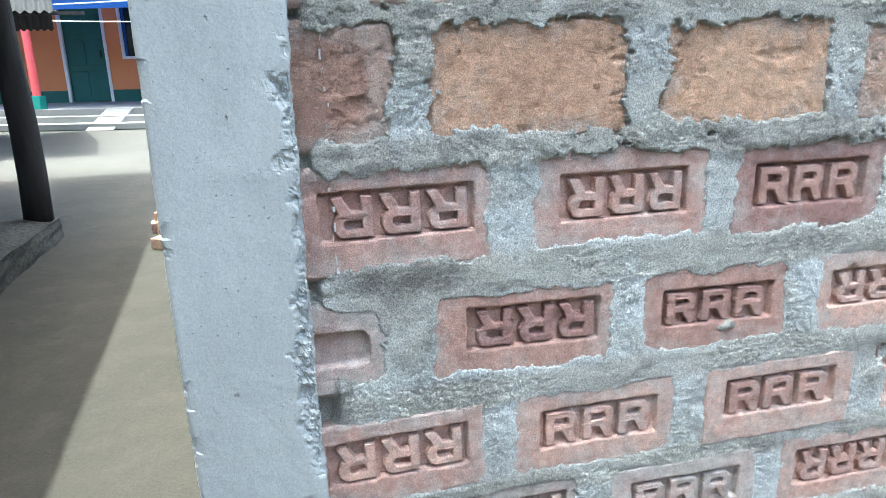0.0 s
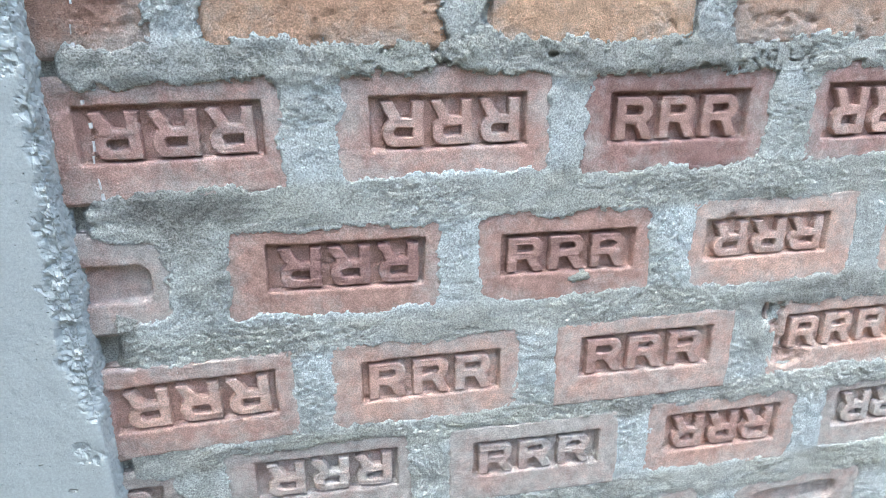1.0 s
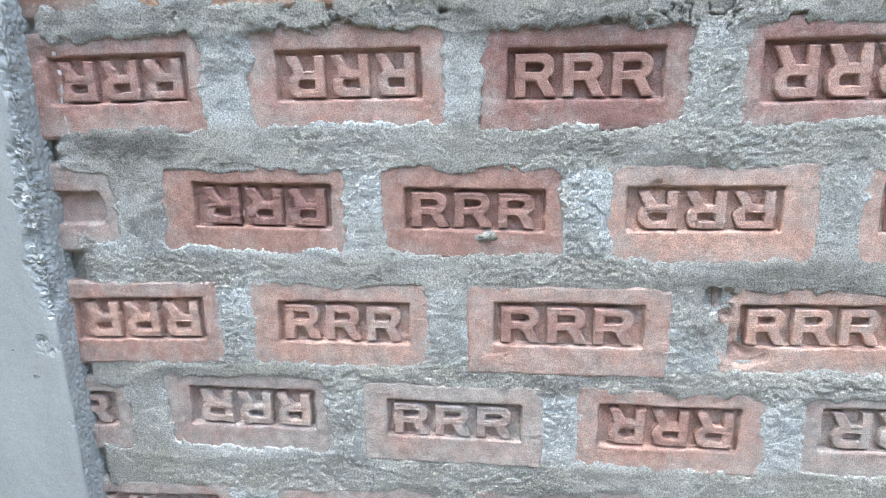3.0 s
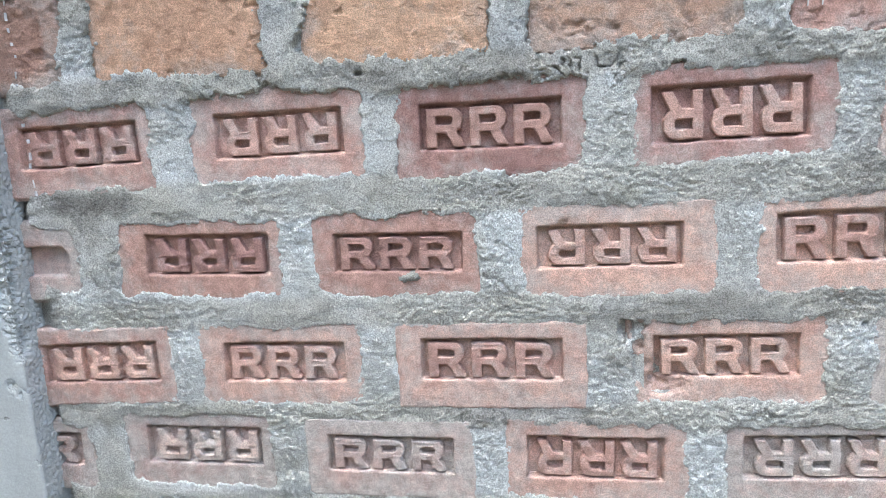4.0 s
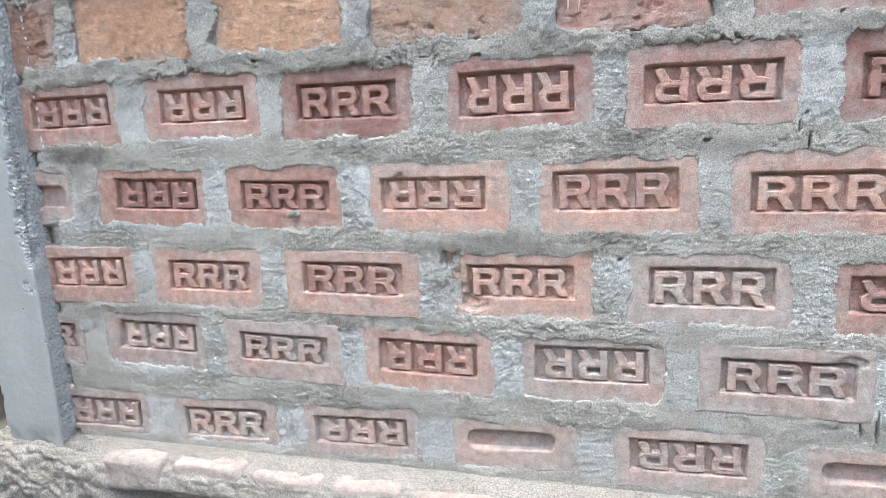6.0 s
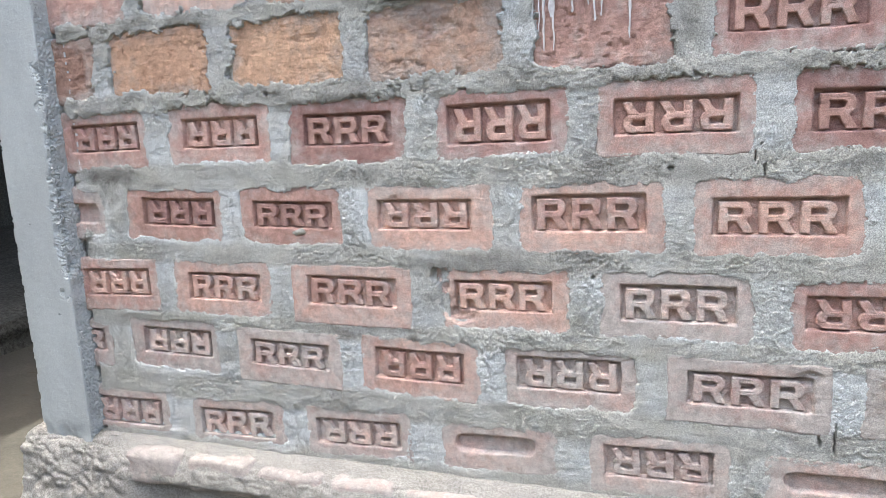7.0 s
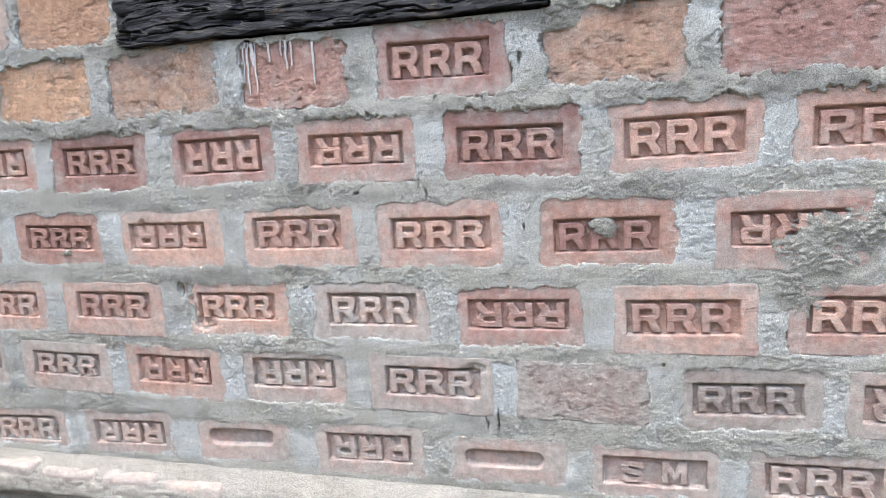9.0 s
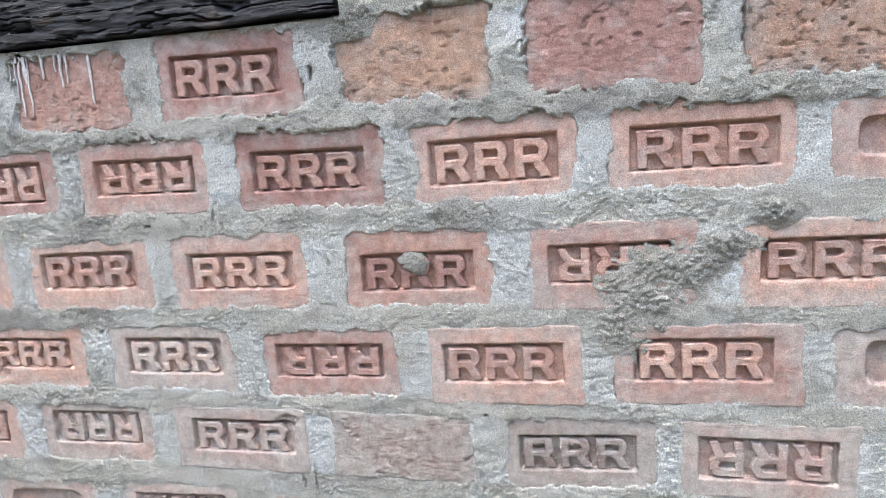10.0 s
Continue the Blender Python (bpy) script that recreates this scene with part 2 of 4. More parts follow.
def lathe(rings, sides, wobble=0.0, seed=0):
    """A closed pole from (x, y, z, radius) rings."""
    rnd = random.Random(seed)
    bm = bmesh.new()
    loops = []
    for x, y, z, r in rings:
        loops.append([bm.verts.new((x + math.cos(2 * math.pi * k / sides) * r * (1 + rnd.uniform(-wobble, wobble)), y + math.sin(2 * math.pi * k / sides) * r * (1 + rnd.uniform(-wobble, wobble)), z)) for k in range(sides)])
    for a, b in zip(loops, loops[1:]):
        for k in range(sides):
            bm.faces.new((a[k], a[(k + 1) % sides], b[(k + 1) % sides], b[k]))
    bm.faces.new(loops[0])
    bm.faces.new(loops[-1])
    return bm


def lattice(X, Z, size, seed):
    """Smooth value noise from -1 to 1 with cells of that size."""
    rng = np.random.default_rng(seed)
    table = rng.random((128, 128)) * 2 - 1
    u, v = np.asarray(X) / size + 1000.3, np.asarray(Z) / size + 1000.7
    i, j = np.floor(u).astype(int), np.floor(v).astype(int)
    f, g = u - i, v - j
    f, g = f * f * (3 - 2 * f), g * g * (3 - 2 * g)
    i0, i1, j0, j1 = i % 128, (i + 1) % 128, j % 128, (j + 1) % 128
    return (table[i0, j0] * (1 - f) + table[i1, j0] * f) * (1 - g) + (table[i0, j1] * (1 - f) + table[i1, j1] * f) * g


def rough_noise(X, Z, size, seed, octaves=3, gain=0.55):
    total, amp, norm = 0, 1.0, 0.0
    for k in range(octaves):
        total = total + amp * lattice(X, Z, size / 2**k, seed + 17 * k)
        norm += amp
        amp *= gain
    return total / norm


def clumps(X, Z, size, seed):
    """Rounded lumps with crisp creases between them, from 0 in the creases to about 1."""
    rng = np.random.default_rng(seed)
    jx, jz = rng.random((128, 128)), rng.random((128, 128))
    u, v = np.asarray(X) / size + 1000.3, np.asarray(Z) / size + 1000.7
    i, j = np.floor(u).astype(int), np.floor(v).astype(int)
    first = np.full(u.shape, 9.0)
    second = np.full(u.shape, 9.0)
    for a in (-1, 0, 1):
        for b in (-1, 0, 1):
            p, q = (i + a) % 128, (j + b) % 128
            d = np.hypot(i + a + jx[p, q] - u, j + b + jz[p, q] - v)
            second = np.minimum(second, np.maximum(first, d))
            first = np.minimum(first, d)
    return np.clip(second - first, 0, 0.6) / 0.6


def step(a, b, x):
    t = np.clip((x - a) / (b - a), 0, 1)
    return t * t * (3 - 2 * t)


def grid_object(name, P, material, parent=None, smooth=True):
    """A sheet from an array of points, rows by columns."""
    n, m = P.shape[:2]
    idx = np.arange(n * m).reshape(n, m)
    quads = np.stack([idx[:-1, :-1], idx[1:, :-1], idx[1:, 1:], idx[:-1, 1:]], axis=-1).reshape(-1, 4)
    me = bpy.data.meshes.new(name)
    me.vertices.add(n * m)
    me.vertices.foreach_set("co", P.reshape(-1).astype(np.float32))
    me.loops.add(quads.size)
    me.loops.foreach_set("vertex_index", quads.reshape(-1).astype(np.int32))
    me.polygons.add(len(quads))
    me.polygons.foreach_set("loop_start", np.arange(0, quads.size, 4, dtype=np.int32))
    me.polygons.foreach_set("use_smooth", np.full(len(quads), smooth))
    me.materials.append(material)
    me.update(calc_edges=True)
    me.validate()
    ob = new(name, me)
    ob.parent = parent
    return ob


from mathutils.geometry import tessellate_polygon


# ---- ground ----
def ground_sheet():
    near = np.r_[-400, -120, -40, -15, np.linspace(-7, 7, 71), 15, 40, 120, 400]
    X, Y = np.meshgrid(near, np.r_[-400, -120, -40, -12, np.linspace(-5, 18, 100), 30, 60, 150, 400], indexing="ij")
    Zg = 0.012 * rough_noise(X, Y, 1.3, 5, 4) * (np.abs(X) < 10) - 0.01
    return grid_object("ground", np.stack([X, Y, Zg], -1), GROUND)


tagged(ground_sheet(), "packed pale earth yard with scattered dry leaves", "ground", kind="structure")

# ---- brick wall: where its bricks lie ----
# Stamps: U upright letters, D letters turned over, F empty frog, S two letters, N none.
LAID = []
rnd = random.Random(11)


def course(z0, z1, bricks):
    """One row of bricks: lower and upper visible edge, then for each brick
    left, right, stamp, colour and, where it has a frog, the frog's left, right, bottom, top and the tilt in degrees."""
    for x0, x1, stamp, colour, *frog in bricks:
        fx0, fx1, fz0, fz1, tilt = frog or (0, 0, 0, 0, rnd.uniform(-0.8, 1.0))
        low, high = (max(z0, fz0 - 0.031), max(z1, fz1 + 0.015)) if frog else (z0, z1)
        LAID.append(dict(x0=x0, x1=x1, z0=low + rnd.uniform(-0.004, 0.003), z1=high + rnd.uniform(-0.003, 0.004), stamp=stamp, colour=colour, tilt=radians(tilt), frog=(fx0, fx1, fz0, fz1), out=rnd.uniform(-0.002, 0.002)))


course(1.140, 1.265, [
    (0.075, 0.282, "N", "p"),
    (0.345, 0.600, "N", "s"),
    (0.640, 0.868, "N", "o"),
    (1.840, 2.060, "N", "p"),
    (2.130, 2.360, "N", "b"),
    (2.430, 2.660, "N", "p"),
])
course(0.982, 1.106, [
    (-0.045, 0.185, "N", "b"),
    (0.242, 0.484, "N", "o"),
    (0.550, 0.790, "N", "o"),
    (0.857, 1.108, "N", "b"),
    (1.174, 1.393, "N", "m"),
    (1.465, 1.711, "U", "p", 1.482, 1.680, 1.012, 1.081, -0.8),
    (1.785, 2.018, "N", "b"),
    (2.082, 2.319, "N", "m"),
    (2.385, 2.620, "N", "b"),
])
course(0.829, 0.943, [
    (0.068, 0.303, "D", "p", 0.096, 0.287, 0.861, 0.922, 0.7),
    (0.370, 0.615, "D", "p", 0.404, 0.591, 0.861, 0.923, 0.4),
    (0.671, 0.915, "U", "m", 0.698, 0.889, 0.857, 0.919, -0.2),
    (0.984, 1.224, "D", "p", 1.002, 1.195, 0.851, 0.924, 0.6),
    (1.284, 1.522, "D", "s", 1.304, 1.503, 0.857, 0.918, -0.1),
    (1.588, 1.838, "U", "m", 1.610, 1.809, 0.851, 0.917, -0.5),
    (1.895, 2.140, "U", "s", 1.917, 2.117, 0.849, 0.919, 1.1),
    (2.195, 2.441, "U", "s", 2.221, 2.425, 0.855, 0.921, 0.2),
    (2.494, 2.735, "F", "s", 2.524, 2.700, 0.862, 0.915, 0.4),
])
course(0.657, 0.771, [
    (-0.045, 0.163, "F", "w", -0.008, 0.147, 0.698, 0.744, -0.8),
    (0.234, 0.482, "D", "m", 0.275, 0.466, 0.694, 0.754, -1.3),
    (0.540, 0.768, "U", "m", 0.564, 0.748, 0.691, 0.746, -1.1),
    (0.833, 1.080, "D", "s", 0.851, 1.043, 0.690, 0.748, -0.0),
    (1.139, 1.387, "U", "s", 1.159, 1.360, 0.689, 0.756, 0.7),
    (1.441, 1.688, "U", "s", 1.467, 1.668, 0.685, 0.748, 0.3),
    (1.765, 2.004, "U", "m", 1.788, 1.978, 0.679, 0.741, 1.0),
    (2.075, 2.312, "D", "s", 2.097, 2.284, 0.688, 0.749, 1.0),
    (2.378, 2.618, "U", "s", 2.402, 2.600, 0.688, 0.750, 0.5),
])
course(0.496, 0.608, [
    (0.052, 0.290, "D", "s", 0.081, 0.274, 0.529, 0.591, 1.3),
    (0.347, 0.586, "U", "s", 0.381, 0.567, 0.529, 0.589, -0.6),
    (0.653, 0.908, "U", "s", 0.681, 0.882, 0.530, 0.591, -0.7),
    (0.980, 1.225, "U", "s", 1.005, 1.194, 0.533, 0.592, 0.5),
    (1.286, 1.533, "U", "w", 1.317, 1.510, 0.528, 0.594, 0.4),
    (1.595, 1.839, "D", "p", 1.617, 1.814, 0.526, 0.585, 0.7),
    (1.903, 2.137, "U", "s", 1.919, 2.115, 0.524, 0.589, 1.2),
    (2.199, 2.455, "U", "s", 2.221, 2.422, 0.532, 0.599, 0.8),
    (2.505, 2.745, "F", "w", 2.545, 2.700, 0.530, 0.596, 0.4),
])
course(0.350, 0.455, [
    (-0.088, 0.136, "U", "w", -0.072, 0.120, 0.388, 0.442, 0.0),
    (0.203, 0.441, "D", "w", 0.236, 0.424, 0.394, 0.454, -1.1),
    (0.502, 0.743, "U", "w", 0.530, 0.720, 0.386, 0.442, -1.3),
    (0.804, 1.048, "D", "s", 0.827, 1.018, 0.379, 0.443, -1.2),
    (1.102, 1.342, "D", "w", 1.125, 1.320, 0.383, 0.447, 0.8),
    (1.406, 1.654, "U", "w", 1.434, 1.635, 0.381, 0.441, -0.2),
    (1.715, 1.955, "N", "g"),
    (2.018, 2.252, "U", "g", 2.037, 2.224, 0.374, 0.434, 2.1),
    (2.299, 2.535, "D", "w", 2.317, 2.514, 0.371, 0.440, -0.4),
    (2.600, 2.840, "U", "w", 2.625, 2.818, 0.380, 0.440, 0.4),
])
course(0.200, 0.287, [
    (0.048, 0.280, "D", "w", 0.064, 0.264, 0.208, 0.273, 0.9),
    (0.359, 0.595, "U", "w", 0.375, 0.570, 0.209, 0.272, 1.7),
    (0.663, 0.893, "D", "w", 0.679, 0.875, 0.221, 0.278, 1.9),
    (0.974, 1.196, "F", "w", 0.996, 1.159, 0.239, 0.276, 2.1),
    (1.270, 1.504, "D", "w", 1.290, 1.482, 0.225, 0.286, 1.4),
    (1.571, 1.797, "F", "w", 1.597, 1.758, 0.235, 0.271, 1.2),
    (1.857, 2.080, "S", "w", 1.873, 2.064, 0.220, 0.277, 1.1),
    (2.140, 2.375, "U", "w", 2.164, 2.356, 0.222, 0.284, 1.2),
    (2.450, 2.690, "U", "w", 2.475, 2.668, 0.222, 0.284, 1.2),
])
COURSES = [(1.14, 1.265), (0.982, 1.106), (0.829, 0.943), (0.657, 0.771), (0.496, 0.608), (0.35, 0.455), (0.2, 0.287)]

WIN_X0, WIN_X1, WIN_Z0, WIN_Z1 = 0.895, 1.790, 1.121, 2.05
WALL_TOP = 2.9

# core of the wall, open where the window is
wall_front = part("wall_front", box(-0.06, WIN_X0, 0.02, 0.125, 0, WALL_TOP), MORTAR)
tagged(wall_front, "red stamped brick wall laid on edge with thick grey mortar", "wall", kind="structure")
part("wall_core", box(WIN_X1, 4.6, 0.02, 0.125, 0, WALL_TOP), MORTAR, wall_front)
part("wall_core", box(WIN_X0, WIN_X1, 0.02, 0.125, 0, WIN_Z0), MORTAR, wall_front)
part("wall_core", box(WIN_X0, WIN_X1, 0.02, 0.125, WIN_Z1, WALL_TOP), MORTAR, wall_front)
part("wall_face", box(2.80, 4.6, -0.001, 0.02, 0.15, WALL_TOP), MORTAR, wall_front)
part("wall_face", box(0.07, WIN_X0, -0.001, 0.02, 1.292, WALL_TOP), MORTAR, wall_front)
part("wall_face", box(WIN_X1, 2.80, -0.001, 0.02, 1.292, WALL_TOP), MORTAR, wall_front)


# ---- mortar ----
def mortar_sheet():
    s = 0.0021
    X, Z = np.meshgrid(np.arange(0.066, 2.802, s), np.arange(0.140, 1.2945, s), indexing="ij")
    near = np.full(X.shape, 9.0)
    for b in LAID:
        cx, cz, hw, hh = (b["x0"] + b["x1"]) / 2, (b["z0"] + b["z1"]) / 2, (b["x1"] - b["x0"]) / 2, (b["z1"] - b["z0"]) / 2
        r = 0.011
        i0, i1 = np.searchsorted(X[:, 0], (b["x0"] - 0.06, b["x1"] + 0.06))
        j0, j1 = np.searchsorted(Z[0], (b["z0"] - 0.06, b["z1"] + 0.06))
        x, z = X[i0:i1, j0:j1] - cx, Z[i0:i1, j0:j1] - cz
        z = z - b["tilt"] * x
        qx, qz = np.abs(x) - hw + r, np.abs(z) - hh + r
        d = np.hypot(np.maximum(qx, 0), np.maximum(qz, 0)) + np.minimum(np.maximum(qx, qz), 0) - r
        near[i0:i1, j0:j1] = np.minimum(near[i0:i1, j0:j1], d)
    upper = step(0.925, 0.955, Z)
    lap = 0.0105 + 0.0060 * upper
    ragged = 1.25 * rough_noise(X, Z, 0.050, 3, 5, 0.70) - 0.15 + 0.40 * rough_noise(X, Z, 0.010, 8, 2) + 0.25 * (clumps(X, Z, 0.009, 14) - 0.5)
    d = near + lap * ragged
    proud = 0.0012 + 0.0034 * rough_noise(X, Z, 0.07, 21, 3) + upper * (0.0040 + 0.006 * rough_noise(X, Z, 0.045, 33, 3))
    # thin feathered edges below, broken lips above
    feather = step(-0.001, 0.016, d)
    proud = proud * (feather + (1 - feather) * upper * 0.9) + 0.0007 * (1 - feather)
    trowel = np.abs(rough_noise(X, Z, 0.06, 51, 4, 0.62))
    crack = (1 - step(0.0, 0.030, trowel)) * step(0.10, 0.35, rough_noise(X, Z, 0.20, 77, 1))
    proud = proud - 0.007 * crack * (0.25 + 0.75 * upper)
    grit = np.random.default_rng(12).random(X.shape) - 0.5
    coarse = 0.35 + 0.65 * step(-0.4, 0.4, rough_noise(X, Z, 0.10, 46, 2))
    sand = coarse * (0.0019 * (clumps(X, Z, 0.0072, 60) - 0.45) + 0.0016 * lattice(X, Z, 0.0052, 61)) + 0.0011 * grit + 0.0016 * rough_noise(X, Z, 0.024, 45, 3)
    top = proud + sand * (0.35 + 0.65 * feather)
    bed = np.where(near > -0.013, -0.006, -0.024)
    out = bed + (top - bed) * step(-0.0034, 0.0006, d)
    # splashes of mortar left on the bricks
    splashed = np.zeros(X.shape)
    for cx, cz, rx, rz, high, seed in ((2.290, 0.715, 0.085, 0.040, 0.010, 1), (2.235, 0.665, 0.060, 0.048, 0.009, 2), (2.350, 0.745, 0.055, 0.022, 0.012, 3), (2.200, 0.615, 0.045, 0.050, 0.007, 4), (1.883, 0.724, 0.022, 0.020, 0.006, 5), (0.672, 0.683, 0.020, 0.009, 0.010, 6), (2.425, 0.790, 0.045, 0.022, 0.012, 9), (1.800, 1.112, 0.05, 0.03, 0.010, 12), (0.098, 0.668, 0.022, 0.018, 0.014, 13), (2.46, 0.955, 0.05, 0.014, 0.008, 15)):
        part_x, part_z = slice(*np.searchsorted(X[:, 0], (cx - 2 * rx, cx + 2 * rx))), slice(*np.searchsorted(Z[0], (cz - 2 * rz, cz + 2 * rz)))
        x, z = X[part_x, part_z], Z[part_x, part_z]
        q = 1 - np.hypot((x - cx) / rx, (z - cz) / rz) + 0.8 * rough_noise(x, z, 0.036, 100 + seed, 4, 0.66)
        crumbs = 0.55 * clumps(x, z, 0.013, 150 + seed) + 0.45 * clumps(x, z, 0.007, 170 + seed)
        lump = 0.8 * high * step(-0.1, 0.9, q) * (0.25 + 0.95 * crumbs) + 0.0030 * rough_noise(x, z, 0.009, 130 + seed, 3, 0.7)
        out[part_x, part_z] = np.where(q > 0, np.maximum(out[part_x, part_z], lump), out[part_x, part_z])
        splashed[part_x, part_z] = np.maximum(splashed[part_x, part_z], 1.3 * step(-0.1, 0.1, q))
    # small dark holes and open cracks
    for cx, cz, rx, rz in ((1.545, 0.795, 0.003, 0.012), (1.733, 0.728, 0.0025, 0.010), (1.67, 0.335, 0.0022, 0.03), (0.968, 0.598, 0.012, 0.018), (0.985, 0.575, 0.010, 0.010), (0.075, 0.80, 0.010, 0.03), (1.40, 0.80, 0.006, 0.003), (0.62, 0.965, 0.007, 0.004), (1.538, 0.836, 0.003, 0.004), (1.530, 0.817, 0.0022, 0.011), (1.645, 0.352, 0.002, 0.026), (1.648, 0.325, 0.003, 0.010), (1.27, 0.605, 0.004, 0.004), (1.985, 0.465, 0.004, 0.003), (1.64, 1.02, 0.004, 0.012), (1.735, 1.035, 0.003, 0.016)):
        q = np.hypot((X - cx) / rx, (Z - cz) / rz) + 0.4 * rough_noise(X, Z, 0.008, 7, 2)
        out = out - 0.012 * (1 - step(0.6, 1.0, q))
    # open crevice against the column
    gap = step(0.108, 0.088, X) * step(0.52, 0.60, Z) * step(-0.25, 0.15, rough_noise(X * 0.4, Z, 0.05, 83, 3))
    out = out - 0.030 * gap - 0.016 * step(0.094, 0.085, X + 0.004 * rough_noise(X * 0, Z, 0.04, 85, 2))
    inside = (X > WIN_X0 - 0.004) & (X < WIN_X1 + 0.004) & (Z > WIN_Z0 - 0.004)
    out = np.where(inside, -0.03, out)
    ob = grid_object("mortar", np.stack([X, -out, Z], -1), MORTAR, wall_front)
    # a whiter batch fills many of the upright joints
    upright = np.zeros(X.shape)
    for z0, z1 in COURSES:
        upright = np.maximum(upright, step(z0 - 0.012, z0 + 0.01, Z) * step(z1 + 0.010, z1 - 0.010, Z))
    pale = np.clip(upright * (0.65 + 0.9 * rough_noise(X, Z, 0.12, 71, 3)) + 0.55 * rough_noise(X, Z, 0.06, 73, 4) - 0.15 * (Z > 0.95) - splashed, 0, 1)
    # dark smears in some of the joints
    dark = np.zeros(X.shape)
    for cx, cz, rx, rz, much in ((0.215, 0.803, 0.10, 0.022, 0.8), (0.955, 0.620, 0.11, 0.030, 0.95), (1.04, 0.640, 0.10, 0.018, 0.6), (2.425, 0.785, 0.05, 0.02, 0.8), (2.38, 0.645, 0.07, 0.018, 0.55), (0.105, 0.640, 0.04, 0.05, 0.5), (1.42, 0.795, 0.10, 0.014, 0.4), (1.72, 0.80, 0.12, 0.016, 0.45), (0.78, 0.80, 0.14, 0.016, 0.4), (1.55, 0.955, 0.16, 0.016, 0.45), (1.25, 0.45, 0.10, 0.02, 0.3), (0.72, 0.30, 0.2, 0.02, 0.3)):
        part_x, part_z = slice(*np.searchsorted(X[:, 0], (cx - 2 * rx, cx + 2 * rx))), slice(*np.searchsorted(Z[0], (cz - 2 * rz, cz + 2 * rz)))
        x, z = X[part_x, part_z], Z[part_x, part_z]
        q = 1 - np.hypot((x - cx) / rx, (z - cz) / rz) + 0.9 * rough_noise(x, z, 0.05, int(cx * 900), 4, 0.65)
        dark[part_x, part_z] = np.maximum(dark[part_x, part_z], much * step(0.0, 0.9, q))
    # the upper beds are browner and darker in patches; the big splash is dark too
    dark = np.maximum(dark, upper * (0.05 + 0.28 * step(-0.3, 0.5, rough_noise(X, Z, 0.07, 81, 4, 0.65))) * (1 - 0.6 * upright))
    dark = np.maximum(dark, 0.36 * np.minimum(splashed, 1))
    # cracks: the shade in their depth is put into the colour too
    dark = np.maximum(dark, 0.8 * crack * (0.4 + 0.6 * upper))
    for name, values in (("pale", pale * (1 - 0.8 * dark)), ("dark", dark)):
        at = ob.data.attributes.new(name, "FLOAT", "POINT")
        at.data.foreach_set("value", values.reshape(-1).astype(np.float32))
    return ob


tagged(mortar_sheet(), "rough grey sandy mortar", kind="stuff")


# ---- bricks ----
def stops(*marks):
    """Coordinates between marks (place, spacing): each stretch takes the spacing of its first mark."""
    full = []
    for (p, s), (q, _) in zip(marks, marks[1:]):
        full.append(np.linspace(p, q, max(2, int(math.ceil((q - p) / s)) + 1))[:-1])
    return np.concatenate(full + [[marks[-1][0]]])


def brick_mesh(w, h, frog, seed, round_ends=False, chips=()):
    """A brick lying on edge with a hollow frog (left, right, bottom, top) in its worn face."""
    fx0, fx1, fz0, fz1 = frog
    e, c = 0.007, 0.005
    X, Z = np.meshgrid(
        stops((-w / 2, 0.0016), (-w / 2 + 0.012, 0.004), (max(fx0 - c, -w / 2 + 0.0125), 0.0010), (fx0 + c, 0.004), (fx1 - c, 0.0010), (min(fx1 + c, w / 2 - 0.0125), 0.004), (w / 2 - 0.012, 0.0016), (w / 2, 1)),
        stops((-h / 2, 0.0016), (-h / 2 + 0.012, 0.0035), (max(fz0 - c, -h / 2 + 0.0125), 0.0010), (fz0 + c, 0.0035), (fz1 - c, 0.0010), (min(fz1 + c, h / 2 - 0.0125), 0.0035), (h / 2 - 0.012, 0.0016), (h / 2, 1)),
        indexing="ij",
    )
    s = 700 + seed * 5
    rim = np.minimum(w / 2 - np.abs(X), h / 2 - np.abs(Z)) + 0.004 * rough_noise(X, Z, 0.03, s, 3)
    Y = 0.0016 * rough_noise(X, Z, 0.05, s + 1, 3) + 0.0007 * rough_noise(X, Z, 0.011, s + 2, 2) + 0.007 * step(e, -0.002, rim)
    r = 0.017 if round_ends else 0.0025
    cx, cz = (fx0 + fx1) / 2, (fz0 + fz1) / 2
    qx, qz = np.abs(X - cx) - (fx1 - fx0) / 2 + r, np.abs(Z - cz) - (fz1 - fz0) / 2 + r
    d = np.hypot(np.maximum(qx, 0), np.maximum(qz, 0)) + np.minimum(np.maximum(qx, qz), 0) - r
    d = d + 0.0013 * rough_noise(X, Z, 0.018, s + 3, 3) + 0.0022 * np.maximum(0, rough_noise(X, Z, 0.03, s + 4, 2) - 0.25)
    deep = 0.0125 if round_ends else 0.0108
    Y = Y + deep * step(0.0008, -0.0022, d) + 0.0011 * step(0.0035, 0.0, d)
    for x, z, rx, rz, much in chips:
        q = np.hypot((X - x) / rx, (Z - z) / rz) + 0.55 * rough_noise(X, Z, 0.02, s + 9, 3)
        Y = Y + much * step(1.05, 0.55, q) * (0.6 + 0.4 * clumps(X, Z, 0.014, s))
    return face_mesh(X, Y, Z, w, h)


